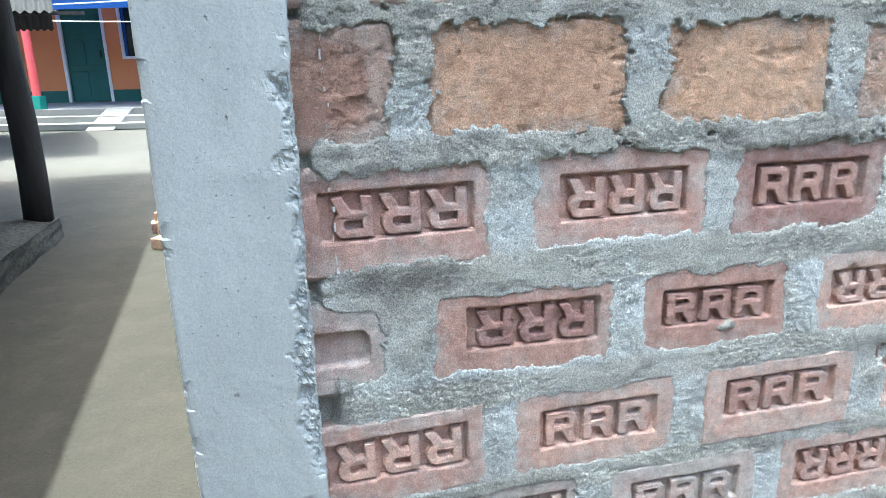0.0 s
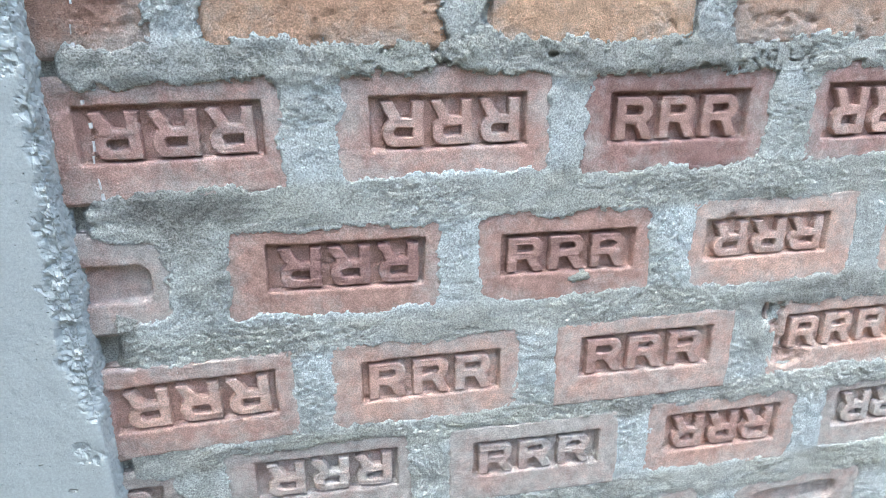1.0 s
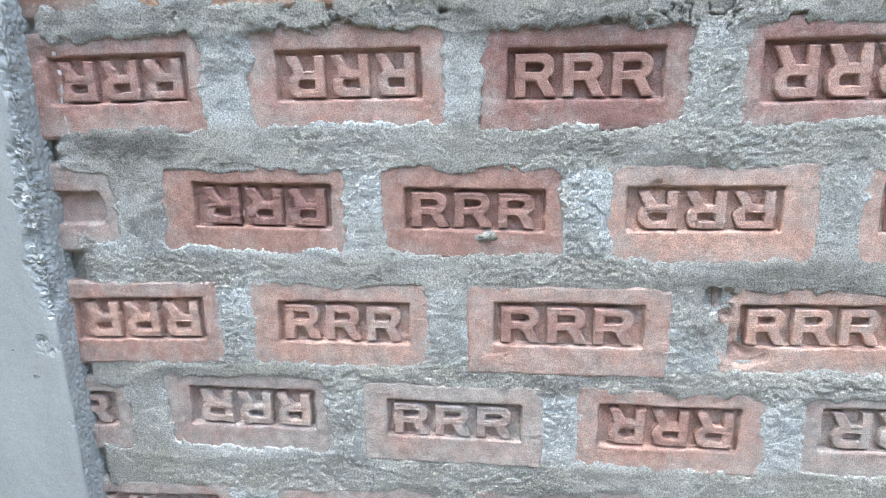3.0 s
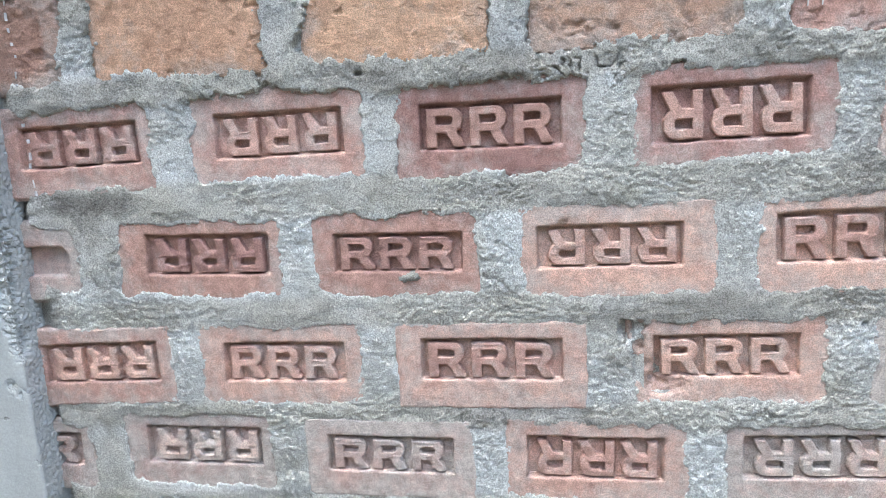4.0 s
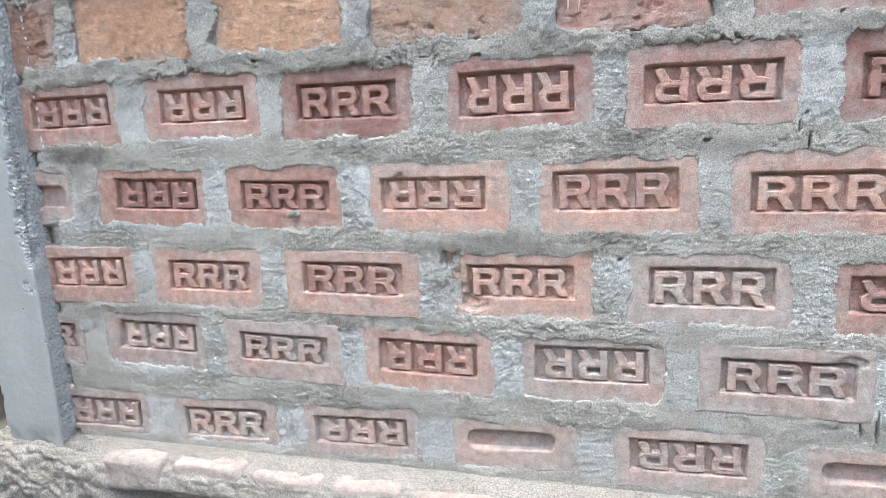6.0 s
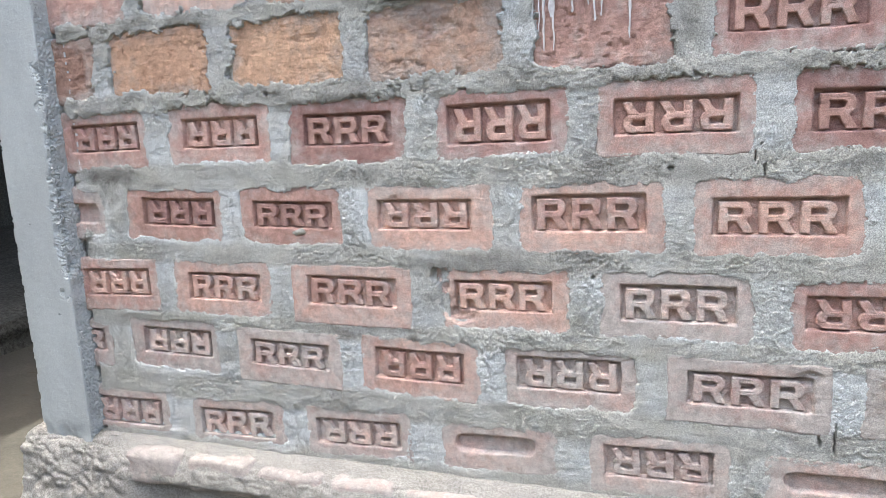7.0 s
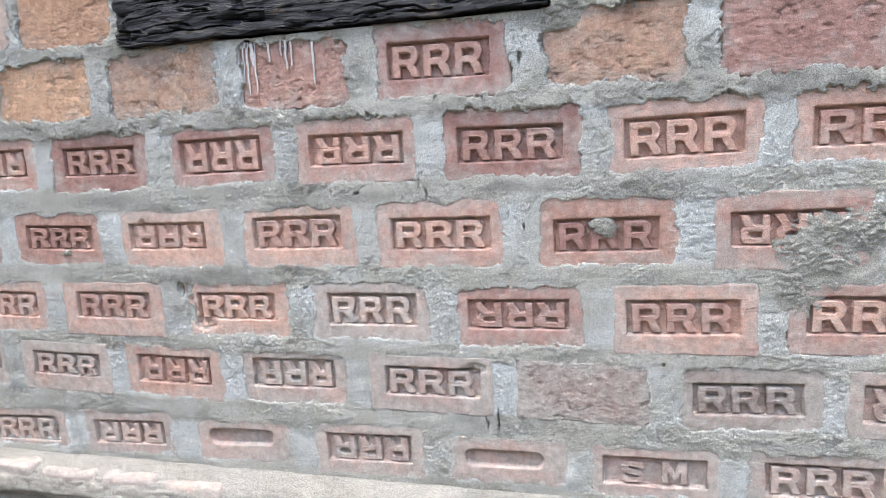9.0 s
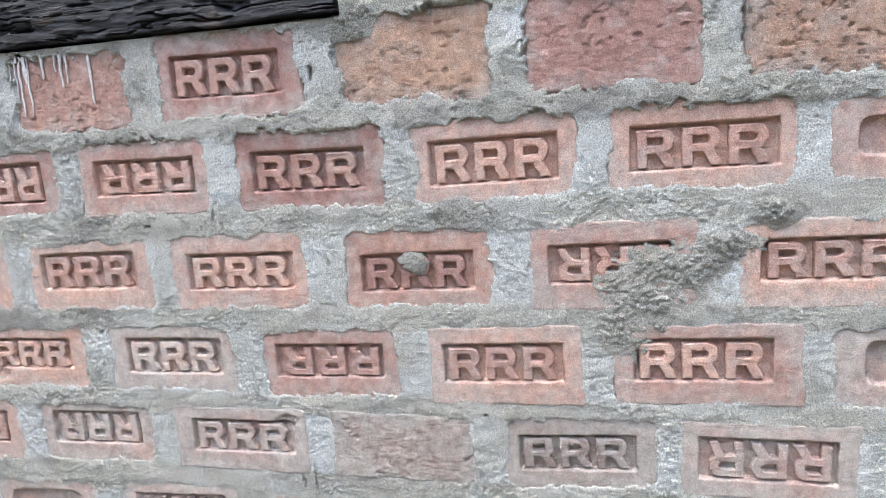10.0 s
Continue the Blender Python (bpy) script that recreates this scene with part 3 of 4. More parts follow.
def face_mesh(X, Y, Z, w, h):
    """A worn face on a brick's body."""
    n, m = X.shape
    verts = np.stack([X, Y, Z], -1).reshape(-1, 3).tolist()
    idx = np.arange(n * m).reshape(n, m)
    faces = np.stack([idx[:-1, :-1], idx[1:, :-1], idx[1:, 1:], idx[:-1, 1:]], -1).reshape(-1, 4).tolist()
    k = len(verts)
    verts += [(x, y, z) for y in (0.0055, 0.06) for x, z in ((-w / 2, -h / 2), (w / 2, -h / 2), (w / 2, h / 2), (-w / 2, h / 2))]
    faces += [tuple(k + j for j in q) for q in ((7, 6, 5, 4), (0, 4, 5, 1), (1, 5, 6, 2), (2, 6, 7, 3), (3, 7, 4, 0))]
    me = bpy.data.meshes.new("brick")
    me.from_pydata(verts, [], faces)
    return me


def letter_r():
    """Outline and hole of a broad moulded R in the unit square."""
    outer = [(0, 0), (0, 1), (0.66, 1)]
    outer += [(0.70 + 0.27 * math.sin(a), 0.70 + 0.30 * math.cos(a)) for a in np.linspace(0.25, math.pi - 0.55, 9)]
    outer += [(0.80, 0.40), (1.0, 0.02), (0.98, 0), (0.74, 0), (0.52, 0.37), (0.25, 0.37), (0.25, 0)]
    hole = [(0.25, 0.57), (0.62, 0.57)] + [(0.62 + 0.10 * math.sin(a), 0.69 + 0.12 * -math.cos(a)) for a in np.linspace(0.5, math.pi - 0.5, 5)] + [(0.62, 0.81), (0.25, 0.81)]
    return outer, hole


def letter_m():
    return [[(0, 0), (0, 1), (0.26, 1), (0.5, 0.50), (0.74, 1), (1, 1), (1, 0), (0.77, 0), (0.77, 0.60), (0.57, 0.20), (0.43, 0.20), (0.23, 0.60), (0.23, 0)]]


def letter_s():
    line = [(0.92, 0.76), (0.78, 0.88), (0.5, 0.91), (0.24, 0.87), (0.12, 0.72), (0.24, 0.58), (0.5, 0.51), (0.76, 0.43), (0.88, 0.28), (0.76, 0.13), (0.5, 0.09), (0.24, 0.12), (0.08, 0.25)]
    up, down = [], []
    for k, (x, z) in enumerate(line):
        (ax, az), (bx, bz) = line[max(k - 1, 0)], line[min(k + 1, len(line) - 1)]
        far = math.hypot(bx - ax, bz - az)
        nx, nz = (bz - az) / far * 0.10, -(bx - ax) / far * 0.10
        up.append((x + nx, z + nz))
        down.append((x - nx, z - nz))
    return [up + down[::-1]]


def fine_line(points, most):
    full = []
    for p, q in zip(points, points[1:] + points[:1]):
        n = max(1, int(math.hypot(q[0] - p[0], q[1] - p[1]) / most))
        full += [(p[0] + (q[0] - p[0]) * k / n, p[1] + (q[1] - p[1]) * k / n) for k in range(n)]
    return full


def moulded(letters, seed, wide, high, pitch, wear=0.0014):
    """Raised letters with worn edges, centred, facing -y."""
    verts, faces = [], []
    for k, outlines in enumerate(letters):
        x0 = (k - (len(letters) - 1) / 2) * pitch - wide / 2
        lines = []
        for contour in outlines:
            pts = fine_line([(x0 + x * wide, (z - 0.5) * high) for x, z in contour], 0.004)
            lines.append([(x + wear * noise.noise((x * 160, z * 160, seed)) + 0.5 * wear * noise.noise((x * 420, z * 420, seed)), z + wear * noise.noise((x * 160 + 9, z * 160, seed))) for x, z in pts])
        flat = []
        rows = []
        for i, line in enumerate(lines):
            n = len(line)
            rim = []
            for j, (x, z) in enumerate(line):
                (ax, az), (bx, bz) = line[j - 1], line[(j + 1) % n]
                nx, nz = bz - az, -(bx - ax)
                far = math.hypot(nx, nz) or 1
                rim.append((nx / far, nz / far))
            levels = []
            for y, out in ((0.0125, -0.0014), (0.0032, -0.0006), (0.0020, 0.0001), (0.0014, 0.0012)):
                levels.append(len(verts))
                for (x, z), (nx, nz) in zip(line, rim):
                    verts.append((x + nx * out, y + (wear * (0.8 * noise.noise((x * 45, z * 45, seed + 3)) + 0.7 * noise.noise((x * 150, z * 150, seed))) if y < 0.005 else 0), z + nz * out))
            for lo, hi in zip(levels, levels[1:]):
                for j in range(n):
                    faces.append((lo + j, lo + (j + 1) % n, hi + (j + 1) % n, hi + j))
            rows.append([Vector((verts[levels[-1] + j][0], verts[levels[-1] + j][2], 0)) for j in range(n)])
            flat += [levels[-1] + j for j in range(n)]
        for tri in tessellate_polygon(rows):
            faces.append(tuple(flat[j] for j in tri))
    me = bpy.data.meshes.new("lettering")
    me.from_pydata(verts, [], faces)
    bm = bmesh.new()
    bm.from_mesh(me)
    bmesh.ops.recalc_face_normals(bm, faces=bm.faces)
    bm.to_mesh(me)
    bm.free()
    return me


STAMPS = {"S": [moulded([letter_s(), letter_m()], 5, 0.044, 0.046, 0.078)], "U": [moulded([letter_r()] * 3, s, 0.0500, 0.0520, 0.0600, 0.0007 + 0.00022 * s) for s in range(6)]}
STAMPS["D"] = STAMPS["U"]


def plain_brick_mesh(w, h, seed, chips=()):
    """A brick with a pitted, drag-marked face and no frog."""
    nx, nz = int(w / 0.0021), int(h / 0.0021)
    X, Z = np.meshgrid(np.linspace(-w / 2, w / 2, nx), np.linspace(-h / 2, h / 2, nz), indexing="ij")
    drag = rough_noise(X * 0.7, Z, 0.010, 200 + seed, 3, 0.65)
    pit = step(0.26, 0.44, rough_noise(X * 0.8, Z, 0.009, 300 + seed, 3, 0.6)) * step(-0.15, 0.35, rough_noise(X, Z, 0.07, 400 + seed, 2))
    Y = 0.0020 * rough_noise(X, Z, 0.06, 500 + seed, 2) + 0.0013 * drag + 0.0030 * pit + 0.0010 * step(0.12, 0.0, np.abs(rough_noise(X * 0.45, Z, 0.022, 450 + seed, 3, 0.62))) * step(0.0, 0.3, rough_noise(X, Z, 0.08, 470 + seed, 2)) + 0.006 * step(0.007, 0.0, np.minimum(w / 2 - np.abs(X), h / 2 - np.abs(Z)) + 0.004 * rough_noise(X, Z, 0.03, 600 + seed, 3))
    for x, z, rx, rz, much in chips:
        q = np.hypot((X - x) / rx, (Z - z) / rz) + 0.55 * rough_noise(X, Z, 0.02, 620 + seed, 3)
        Y = Y + much * step(1.05, 0.55, q) * (0.5 + 0.9 * rough_noise(X, Z, 0.014, seed, 4, 0.7))
    return face_mesh(X, Y, Z, w, h)


# corners and faces broken away: which brick (its left edge and lower edge), then x, z, radii and depth from its middle
BROKEN = {
    (0.980, 0.496): [(-0.118, -0.012, 0.035, 0.030, 0.010), (-0.085, -0.030, 0.030, 0.018, 0.008), (-0.125, 0.045, 0.018, 0.03, 0.012)],
    (1.406, 0.350): [(0.092, 0.034, 0.026, 0.014, 0.008)],
    (-0.045, 0.982): [(0.060, 0.02, 0.040, 0.030, 0.005), (0.075, -0.03, 0.03, 0.02, 0.006)],
    (0.857, 0.982): [(0.02, 0.02, 0.05, 0.016, 0.005), (-0.06, -0.045, 0.05, 0.012, 0.008)],
    (0.833, 0.657): [(-0.07, 0.036, 0.012, 0.010, 0.006)],
    (0.068, 0.829): [(-0.09, 0.040, 0.02, 0.014, 0.005)],
    (0.550, 0.982): [(0.06, 0.02, 0.05, 0.010, 0.003), (0.09, -0.02, 0.02, 0.025, 0.003)],
}


def lay_brick(b, seed):
    w, h = b["x1"] - b["x0"] + 0.023, b["z1"] - b["z0"] + 0.025
    cx, cz = (b["x0"] + b["x1"]) / 2, (b["z0"] + b["z1"]) / 2
    fx0, fx1, fz0, fz1 = b["frog"]
    chips = next((v for (x, z), v in BROKEN.items() if abs(x - b["x0"]) < 0.02 and abs(z - b["z0"]) < 0.01), ())
    if fx1 > fx0:
        me = brick_mesh(w, h, (fx0 - cx, fx1 - cx, fz0 - cz, fz1 - cz), seed, b["stamp"] == "F", chips)
    else:
        me = plain_brick_mesh(w, h, seed, chips)
    ob = new("brick", me)
    me.materials.append(BRICKS[b["colour"]])
    ob.parent = wall_front
    me.polygons.foreach_set("use_smooth", [True] * len(me.polygons))
    ob.matrix_basis = Matrix.Translation((cx, -b["out"], cz)) @ Matrix.Rotation(-b["tilt"], 4, "Y")
    if b["stamp"] in STAMPS:
        over = b["stamp"] == "D"
        me = STAMPS[b["stamp"]][(seed * 5) % len(STAMPS[b["stamp"]])].copy()
        me.materials.clear()
        me.materials.append(BRICKS[b["colour"]])
        le = new("lettering", me)
        le.parent = ob
        shift = 0.0025 if over else -0.0015
        size = Matrix.Diagonal(((fx1 - fx0) / 0.194, 1, (fz1 - fz0) / 0.0635, 1))
        le.matrix_basis = Matrix.Translation(((fx0 + fx1) / 2 - cx + shift, 0.0, (fz0 + fz1) / 2 - cz - 0.0015)) @ Matrix.Rotation(math.pi if over else 0, 4, "Y") @ size


for k, b in enumerate(LAID):
    lay_brick(b, k)


# ---- concrete column at the wall's end ----
def column():
    ob = tagged(new("concrete_column"), "grey cast concrete column with pores and a crumbling edge", "column")
    x0, x1, y0, y1, r = -0.073, 0.079, -0.042, 0.11, 0.006
    path = [(x0, y1)] + [(x0, y) for y in np.linspace(y1 - 0.01, y0 + r, 30)]
    path += [(x0 + r - r * math.cos(a), y0 + r - r * math.sin(a)) for a in np.linspace(0.2, math.pi / 2, 5)]
    path += [(x, y0) for x in np.r_[np.linspace(x0 + r + 0.002, x1 - 0.060, 24), np.arange(x1 - 0.058, x1 - r, 0.0017)]]
    path += [(x1 - r + r * math.sin(a), y0 + r - r * math.cos(a)) for a in np.linspace(0, math.pi / 2 - 0.2, 6)]
    path += [(x1, y) for y in np.linspace(y0 + r, 0.016, 32)]
    path = np.array(path)
    tangent = np.gradient(path, axis=0)
    normal = np.stack([tangent[:, 1], -tangent[:, 0]], -1)
    normal /= np.linalg.norm(normal, axis=1)[:, None]
    zs = np.r_[np.arange(0.158, 1.30, 0.0021), np.linspace(1.4, WALL_TOP, 12)]
    along = np.concatenate([[0], np.cumsum(np.hypot(*np.diff(path, axis=0).T))])
    S, Zc = np.meshgrid(along, zs, indexing="ij")
    corner = along[-1] - (0.016 - y0)
    d = 0.0010 * rough_noise(S, Zc, 0.05, 3, 3) + 0.0003 * rough_noise(S, Zc, 0.009, 8, 2)
    # crumbled right edge, worst half way up
    broken = np.exp(-((S - corner) / 0.022) ** 2) * (0.16 + 0.85 * np.exp(-((Zc - 0.70) / 0.10) ** 2) + 0.25 * np.exp(-((Zc - 0.98) / 0.12) ** 2))
    where = step(0.22, 0.48, broken + 0.42 * rough_noise(S, Zc, 0.04, 15, 5, 0.68))
    side = step(corner, corner + 0.010, S)
    crumbs = 0.5 * clumps(S, Zc, 0.017, 18) + 0.5 * clumps(S, Zc, 0.008, 19)
    shelf = np.round(3 * rough_noise(S, Zc, 0.028, 20, 4, 0.65)) / 3
    d = d + where * (0.0065 * (crumbs - 0.6) + 0.008 * shelf - 0.005) * np.where(S > corner - 0.05, 1, 0)
    d = d + side * (0.0022 * (clumps(S, Zc, 0.010, 24) - 0.6) + 0.0040 * rough_noise(S, Zc, 0.03, 25, 4, 0.65) - 0.002)
    left = np.exp(-((S - (y1 - y0)) / 0.006) ** 2)
    d = d - 0.0025 * left * (rough_noise(S, Zc, 0.03, 23, 3) > 0.1)
    foot = step(0.22, 0.158, Zc) * (0.01 * rough_noise(S, Zc, 0.05, 29, 3) - 0.004)
    d = d + foot
    wav = 0.002 * np.sin(Zc * 5)
    P = np.stack([path[:, 0][:, None] + normal[:, 0][:, None] * d + wav, path[:, 1][:, None] + normal[:, 1][:, None] * d, Zc + 0.02 * (1 - step(0.158, 0.2, Zc)) * rough_noise(S, S, 0.05, 31, 2)], -1)
    grid_object("shaft", P[:, ::-1], CONCRETE, ob, smooth=False)
    part("top", box(x0, x1, y0 + 0.002, y1, WALL_TOP - 0.002, WALL_TOP + 0.004), CONCRETE, ob)
    return ob


column()


# ---- plinth ledge under the wall ----
def plinth():
    ob = tagged(new("wall_plinth"), "rough mortar footing with half-buried bricks under the wall", "plinth", kind="structure")
    xs = np.r_[np.arange(-0.12, 1.2, 0.0032), np.arange(1.2, 2.85, 0.006)]
    prof = [(0.03, 0.186), (0.0, 0.183), (-0.02, 0.178), (-0.04, 0.171), (-0.055, 0.161), (-0.066, 0.145), (-0.072, 0.12), (-0.076, 0.09), (-0.08, 0.06), (-0.09, 0.02), (-0.11, -0.02)]
    prof = np.array(prof)
    t = np.linspace(0, 1, len(prof))
    tt = np.linspace(0, 1, 90)
    py, pz = np.interp(tt, t, prof[:, 0]), np.interp(tt, t, prof[:, 1])
    Xp, T = np.meshgrid(xs, tt, indexing="ij")
    Yp, Zp = np.broadcast_to(py, Xp.shape).copy(), np.broadcast_to(pz, Xp.shape).copy()
    bulge = rough_noise(Xp, T * 0.35, 0.09, 41, 4, 0.6)
    rubble = step(0.22, 0.10, Xp)
    amp = (0.007 + 0.012 * rubble) * step(0.05, 0.3, T)
    lumps = 0.75 * clumps(Xp, T * 0.35, 0.040, 42) + 0.25 * clumps(Xp, T * 0.35, 0.014, 43)
    Yp -= (0.004 + 0.005 * rubble) * (lumps - 0.5) * step(0.03, 0.2, T)
    Zp += (0.002 + 0.004 * rubble) * (lumps - 0.5) * step(0.03, 0.2, T)
    Yp -= amp * bulge + 0.0015 * rough_noise(Xp, T * 0.35, 0.014, 44, 2)
    Zp += 0.5 * amp * rough_noise(Xp, T * 0.35, 0.07, 47, 3) + 0.005 * lattice(Xp, T * 0, 0.3, 3) * step(0.1, 0.3, T)
    hollow = step(0.60, 0.72, T) * step(1.0, 0.9, T) * step(0.2, 0.26, Xp) * step(0.95, 0.80, Xp)
    Yp += 0.035 * hollow
    grid_object("footing", np.stack([Xp, Yp, Zp], -1), PLASTER, ob)
    part("end", box(-0.118, 0.02, -0.02, 0.12, -0.02, 0.165, 0.02, 2), PLASTER, ob)
    r = random.Random(5)
    x = 0.205
    while x < 0.92:
        w = r.uniform(0.115, 0.165)
        bm = box(x, x + w, -0.062 - r.uniform(0, 0.012), 0.0, 0.094 + r.uniform(-0.008, 0.008), 0.171 + r.uniform(-0.006, 0.004), 0.014, 3)
        bmesh.ops.subdivide_edges(bm, edges=[e for e in bm.edges if e.calc_length() > 0.03], cuts=2, use_grid_fill=True)
        for v in bm.verts:
            v.co += Vector((1, 1, 1)) * 0.007 * noise.noise(v.co * 25 + Vector((x, 0, 3))) + Vector((0, 0, 0.004 * noise.noise(v.co * 60)))
        part("brick", bm, BRICKS["w"], ob, smooth=True)
        x += w + r.uniform(0.010, 0.026)
    return ob


plinth()


# ---- window frame ----
def window():
    ob = tagged(new("window_1"), "blackened charred wooden window frame with unseen planks added for the dark inside", "window", kind="structure")

    def rail(name, x0, x1, z0, z1, seed, lengthwise):
        bm = bmesh.new()
        n = 150 if lengthwise else 60
        loops = []
        for k in range(n + 1):
            a = k / n
            pts = []
            for y, z in ((0.08, 0.02), (-0.012, 0.0), (-0.016, 0.06), (-0.017, 0.2), (-0.018, 0.4), (-0.018, 0.6), (-0.017, 0.8), (-0.014, 0.97), (0.08, 1.0)):
                if lengthwise:
                    x, zz = x0 + (x1 - x0) * a, z0 + (z1 - z0) * z
                    q = Vector((x * 9, zz * 60, seed))
                    crack = min(0.0, noise.noise(q) + 0.15) * 0.022 + 0.004 * noise.noise(q * 3)
                    sag = 0.004 * noise.noise(Vector((x * 14, 3, seed))) * (1 if z < 0.1 else 0)
                    pts.append(bm.verts.new((x, y - crack * (y < 0.05), zz + sag)))
                else:
                    x, zz = x0 + (x1 - x0) * z, z0 + (z1 - z0) * a
                    q = Vector((x * 60, zz * 9, seed))
                    pts.append(bm.verts.new((x, y - (y < 0.05) * min(0.0, noise.noise(q) + 0.28) * 0.012, zz)))
            loops.append(pts)
        for a, b in zip(loops, loops[1:]):
            for k in range(len(a)):
                bm.faces.new((a[k], b[k], b[(k + 1) % len(b)], a[(k + 1) % len(a)]))
        bm.faces.new(loops[0])
        bm.faces.new(loops[-1])
        return part(name, bm, BLACK_WOOD, ob)

    # lower rail: a split, flaking beam
    high = 0.094
    T, Xr = np.meshgrid(np.linspace(0, 1, 74), np.arange(WIN_X0, WIN_X1, 0.0035), indexing="ij")
    front = step(0.0, 0.10, T) * step(1.0, 0.88, T)
    z = WIN_Z0 + high * np.interp(T, [0, 0.10, 0.88, 1], [0.0, 0.03, 1.0, 1.0])
    flow = z + 0.006 * rough_noise(Xr, z * 0, 0.12, 7, 2)
    split = np.abs(rough_noise(Xr * 0.10, flow, 0.013, 5, 3, 0.6))
    flake = np.round(4 * rough_noise(Xr * 0.16, flow, 0.020, 9, 2)) / 4
    y = 0.075 - 0.092 * front - front * (0.005 * flake + 0.004 * rough_noise(Xr * 0.3, flow, 0.012, 6, 3)) + 0.011 * front * (1 - step(0.0, 0.10, split)) + 0.008 * front * step(0.35, 0.55, rough_noise(Xr * 0.4, flow, 0.03, 12, 2))
    z = z + 0.006 * rough_noise(Xr, Xr * 0, 0.05, 8, 3) * (T < 0.3)
    bottom = grid_object("bottom_rail", np.stack([Xr, y, z], -1), BLACK_WOOD, ob, smooth=False)
    part("rail_core", box(WIN_X0, WIN_X1 - 0.002, 0.006, 0.08, WIN_Z0 + 0.006, WIN_Z0 + high - 0.003), BLACK_WOOD, bottom)
    rail("top_rail", WIN_X0, WIN_X1, WIN_Z1 - 0.08, WIN_Z1, 4.3, True)
    rail("jamb", WIN_X0, WIN_X0 + 0.075, WIN_Z0 + 0.092, WIN_Z1 - 0.08, 7.1, False)
    rail("jamb", WIN_X1 - 0.075, WIN_X1, WIN_Z0 + 0.092, WIN_Z1 - 0.08, 9.1, False)
    # unseen planks added to stand in for the dark behind the opening
    shutter = part("shutter", box(WIN_X0 + 0.07, WIN_X1 - 0.07, 0.055, 0.075, WIN_Z0 + 0.08, WIN_Z1 - 0.07), BLACK_WOOD, ob, "added dark planks in place of the dark inside")
    n = 6
    wide = (WIN_X1 - WIN_X0 - 0.156) / n
    for k in range(n):
        x = WIN_X0 + 0.078 + k * wide
        part("plank", box(x + 0.002, x + wide - 0.002, 0.035, 0.055, WIN_Z0 + 0.096, WIN_Z1 - 0.084, 0.003), BLACK_WOOD, shutter)
    return ob


window()

# lime that ran down from under the window frame
splash = tagged(new("lime_splash"), "white lime drips on the brick under the window frame", "stain")
r = random.Random(9)
for x, long, wide in ((1.250, 0.006, 0.120), (1.180, 0.014, 0.030), (1.166, 0.050, 0.004), (1.186, 0.105, 0.0035), (1.199, 0.050, 0.009), (1.203, 0.105, 0.003), (1.235, 0.045, 0.004), (1.262, 0.035, 0.003), (1.272, 0.062, 0.004), (1.284, 0.055, 0.003), (1.330, 0.095, 0.004), (1.178, 0.075, 0.002)):
    bm = bmesh.new()
    left, right = [], []
    for k in range(14):
        a = k / 13
        half = wide * (0.65 - 0.35 * a + 0.25 * noise.noise((x * 50, a * 6, 0))) * (0.4 if k == 13 else 1)
        cx = x + 0.002 * noise.noise((x * 90, a * 4, 3))
        z = 1.112 - long * a
        left.append(bm.verts.new((cx - half, -0.0022, z)))
        right.append(bm.verts.new((cx + half, -0.0022, z)))
    back = [bm.verts.new((v.co.x, 0.0, v.co.z)) for v in left], [bm.verts.new((v.co.x, 0.0, v.co.z)) for v in right]
    for k in range(13):
        bm.faces.new((left[k], right[k], right[k + 1], left[k + 1]))
        bm.faces.new((left[k], left[k + 1], back[0][k + 1], back[0][k]))
        bm.faces.new((right[k], right[k + 1], back[1][k + 1], back[1][k]))
    part("drip", bm, LIME, splash)

# thin lime streaks beside the column
streak = tagged(new("lime_streak"), "thin white lime streak down the bricks beside the column", "stain")
r = random.Random(21)
for k in range(15):
    z0 = 1.105 - 0.0195 * k - r.uniform(0, 0.006)
    z1, wide, aside = z0 - r.uniform(0.004, 0.013), r.uniform(0.0008, 0.0024), r.uniform(-0.002, 0.002)
    bm = bmesh.new()
    rows = []
    for j in range(8):
        z = z0 + (z1 - z0) * j / 7
        cx = 0.112 + aside + 0.004 * noise.noise((z * 20, 1, 2))
        half = wide * max(0.25, 0.7 + 0.9 * noise.noise((z * 70, 4, 4)))
        rows.append([bm.verts.new(v) for v in ((cx - half, 0.002, z), (cx - half * 0.6, -0.0016, z), (cx + half * 0.6, -0.0016, z), (cx + half, 0.002, z))])
    for p, q in zip(rows, rows[1:]):
        for k in range(3):
            bm.faces.new((p[k], p[k + 1], q[k + 1], q[k]))
    part("drip", bm, LIME, streak)

# plain walls that close the building behind
side = tagged(part("wall_side", box(-0.055, 0.06, 0.13, 4.2, 0, WALL_TOP), MORTAR), "plain grey side wall", "wall", kind="structure")
tagged(part("wall_back", box(0.06, 4.6, 4.1, 4.2, 0, WALL_TOP), MORTAR), "plain grey back wall", "wall", kind="structure")
tagged(part("wall_far", box(4.48, 4.6, 0.13, 4.1, 0, WALL_TOP), MORTAR), "plain grey end wall", "wall", kind="structure")


# unseen walls added to block the low sky, so light falls from above
tagged(part("sky_block_opposite", box(-9.0, 9.0, -5.2, -5.0, 0, 3.3), EARTH_PLATFORM), "plain unseen wall added to block low sky light", "wall", kind="structure")
tagged(part("sky_block_yard", box(7.0, 7.2, -5.0, 4.2, 0, 3.3), EARTH_PLATFORM), "plain unseen wall added to block low sky light", "wall", kind="structure")
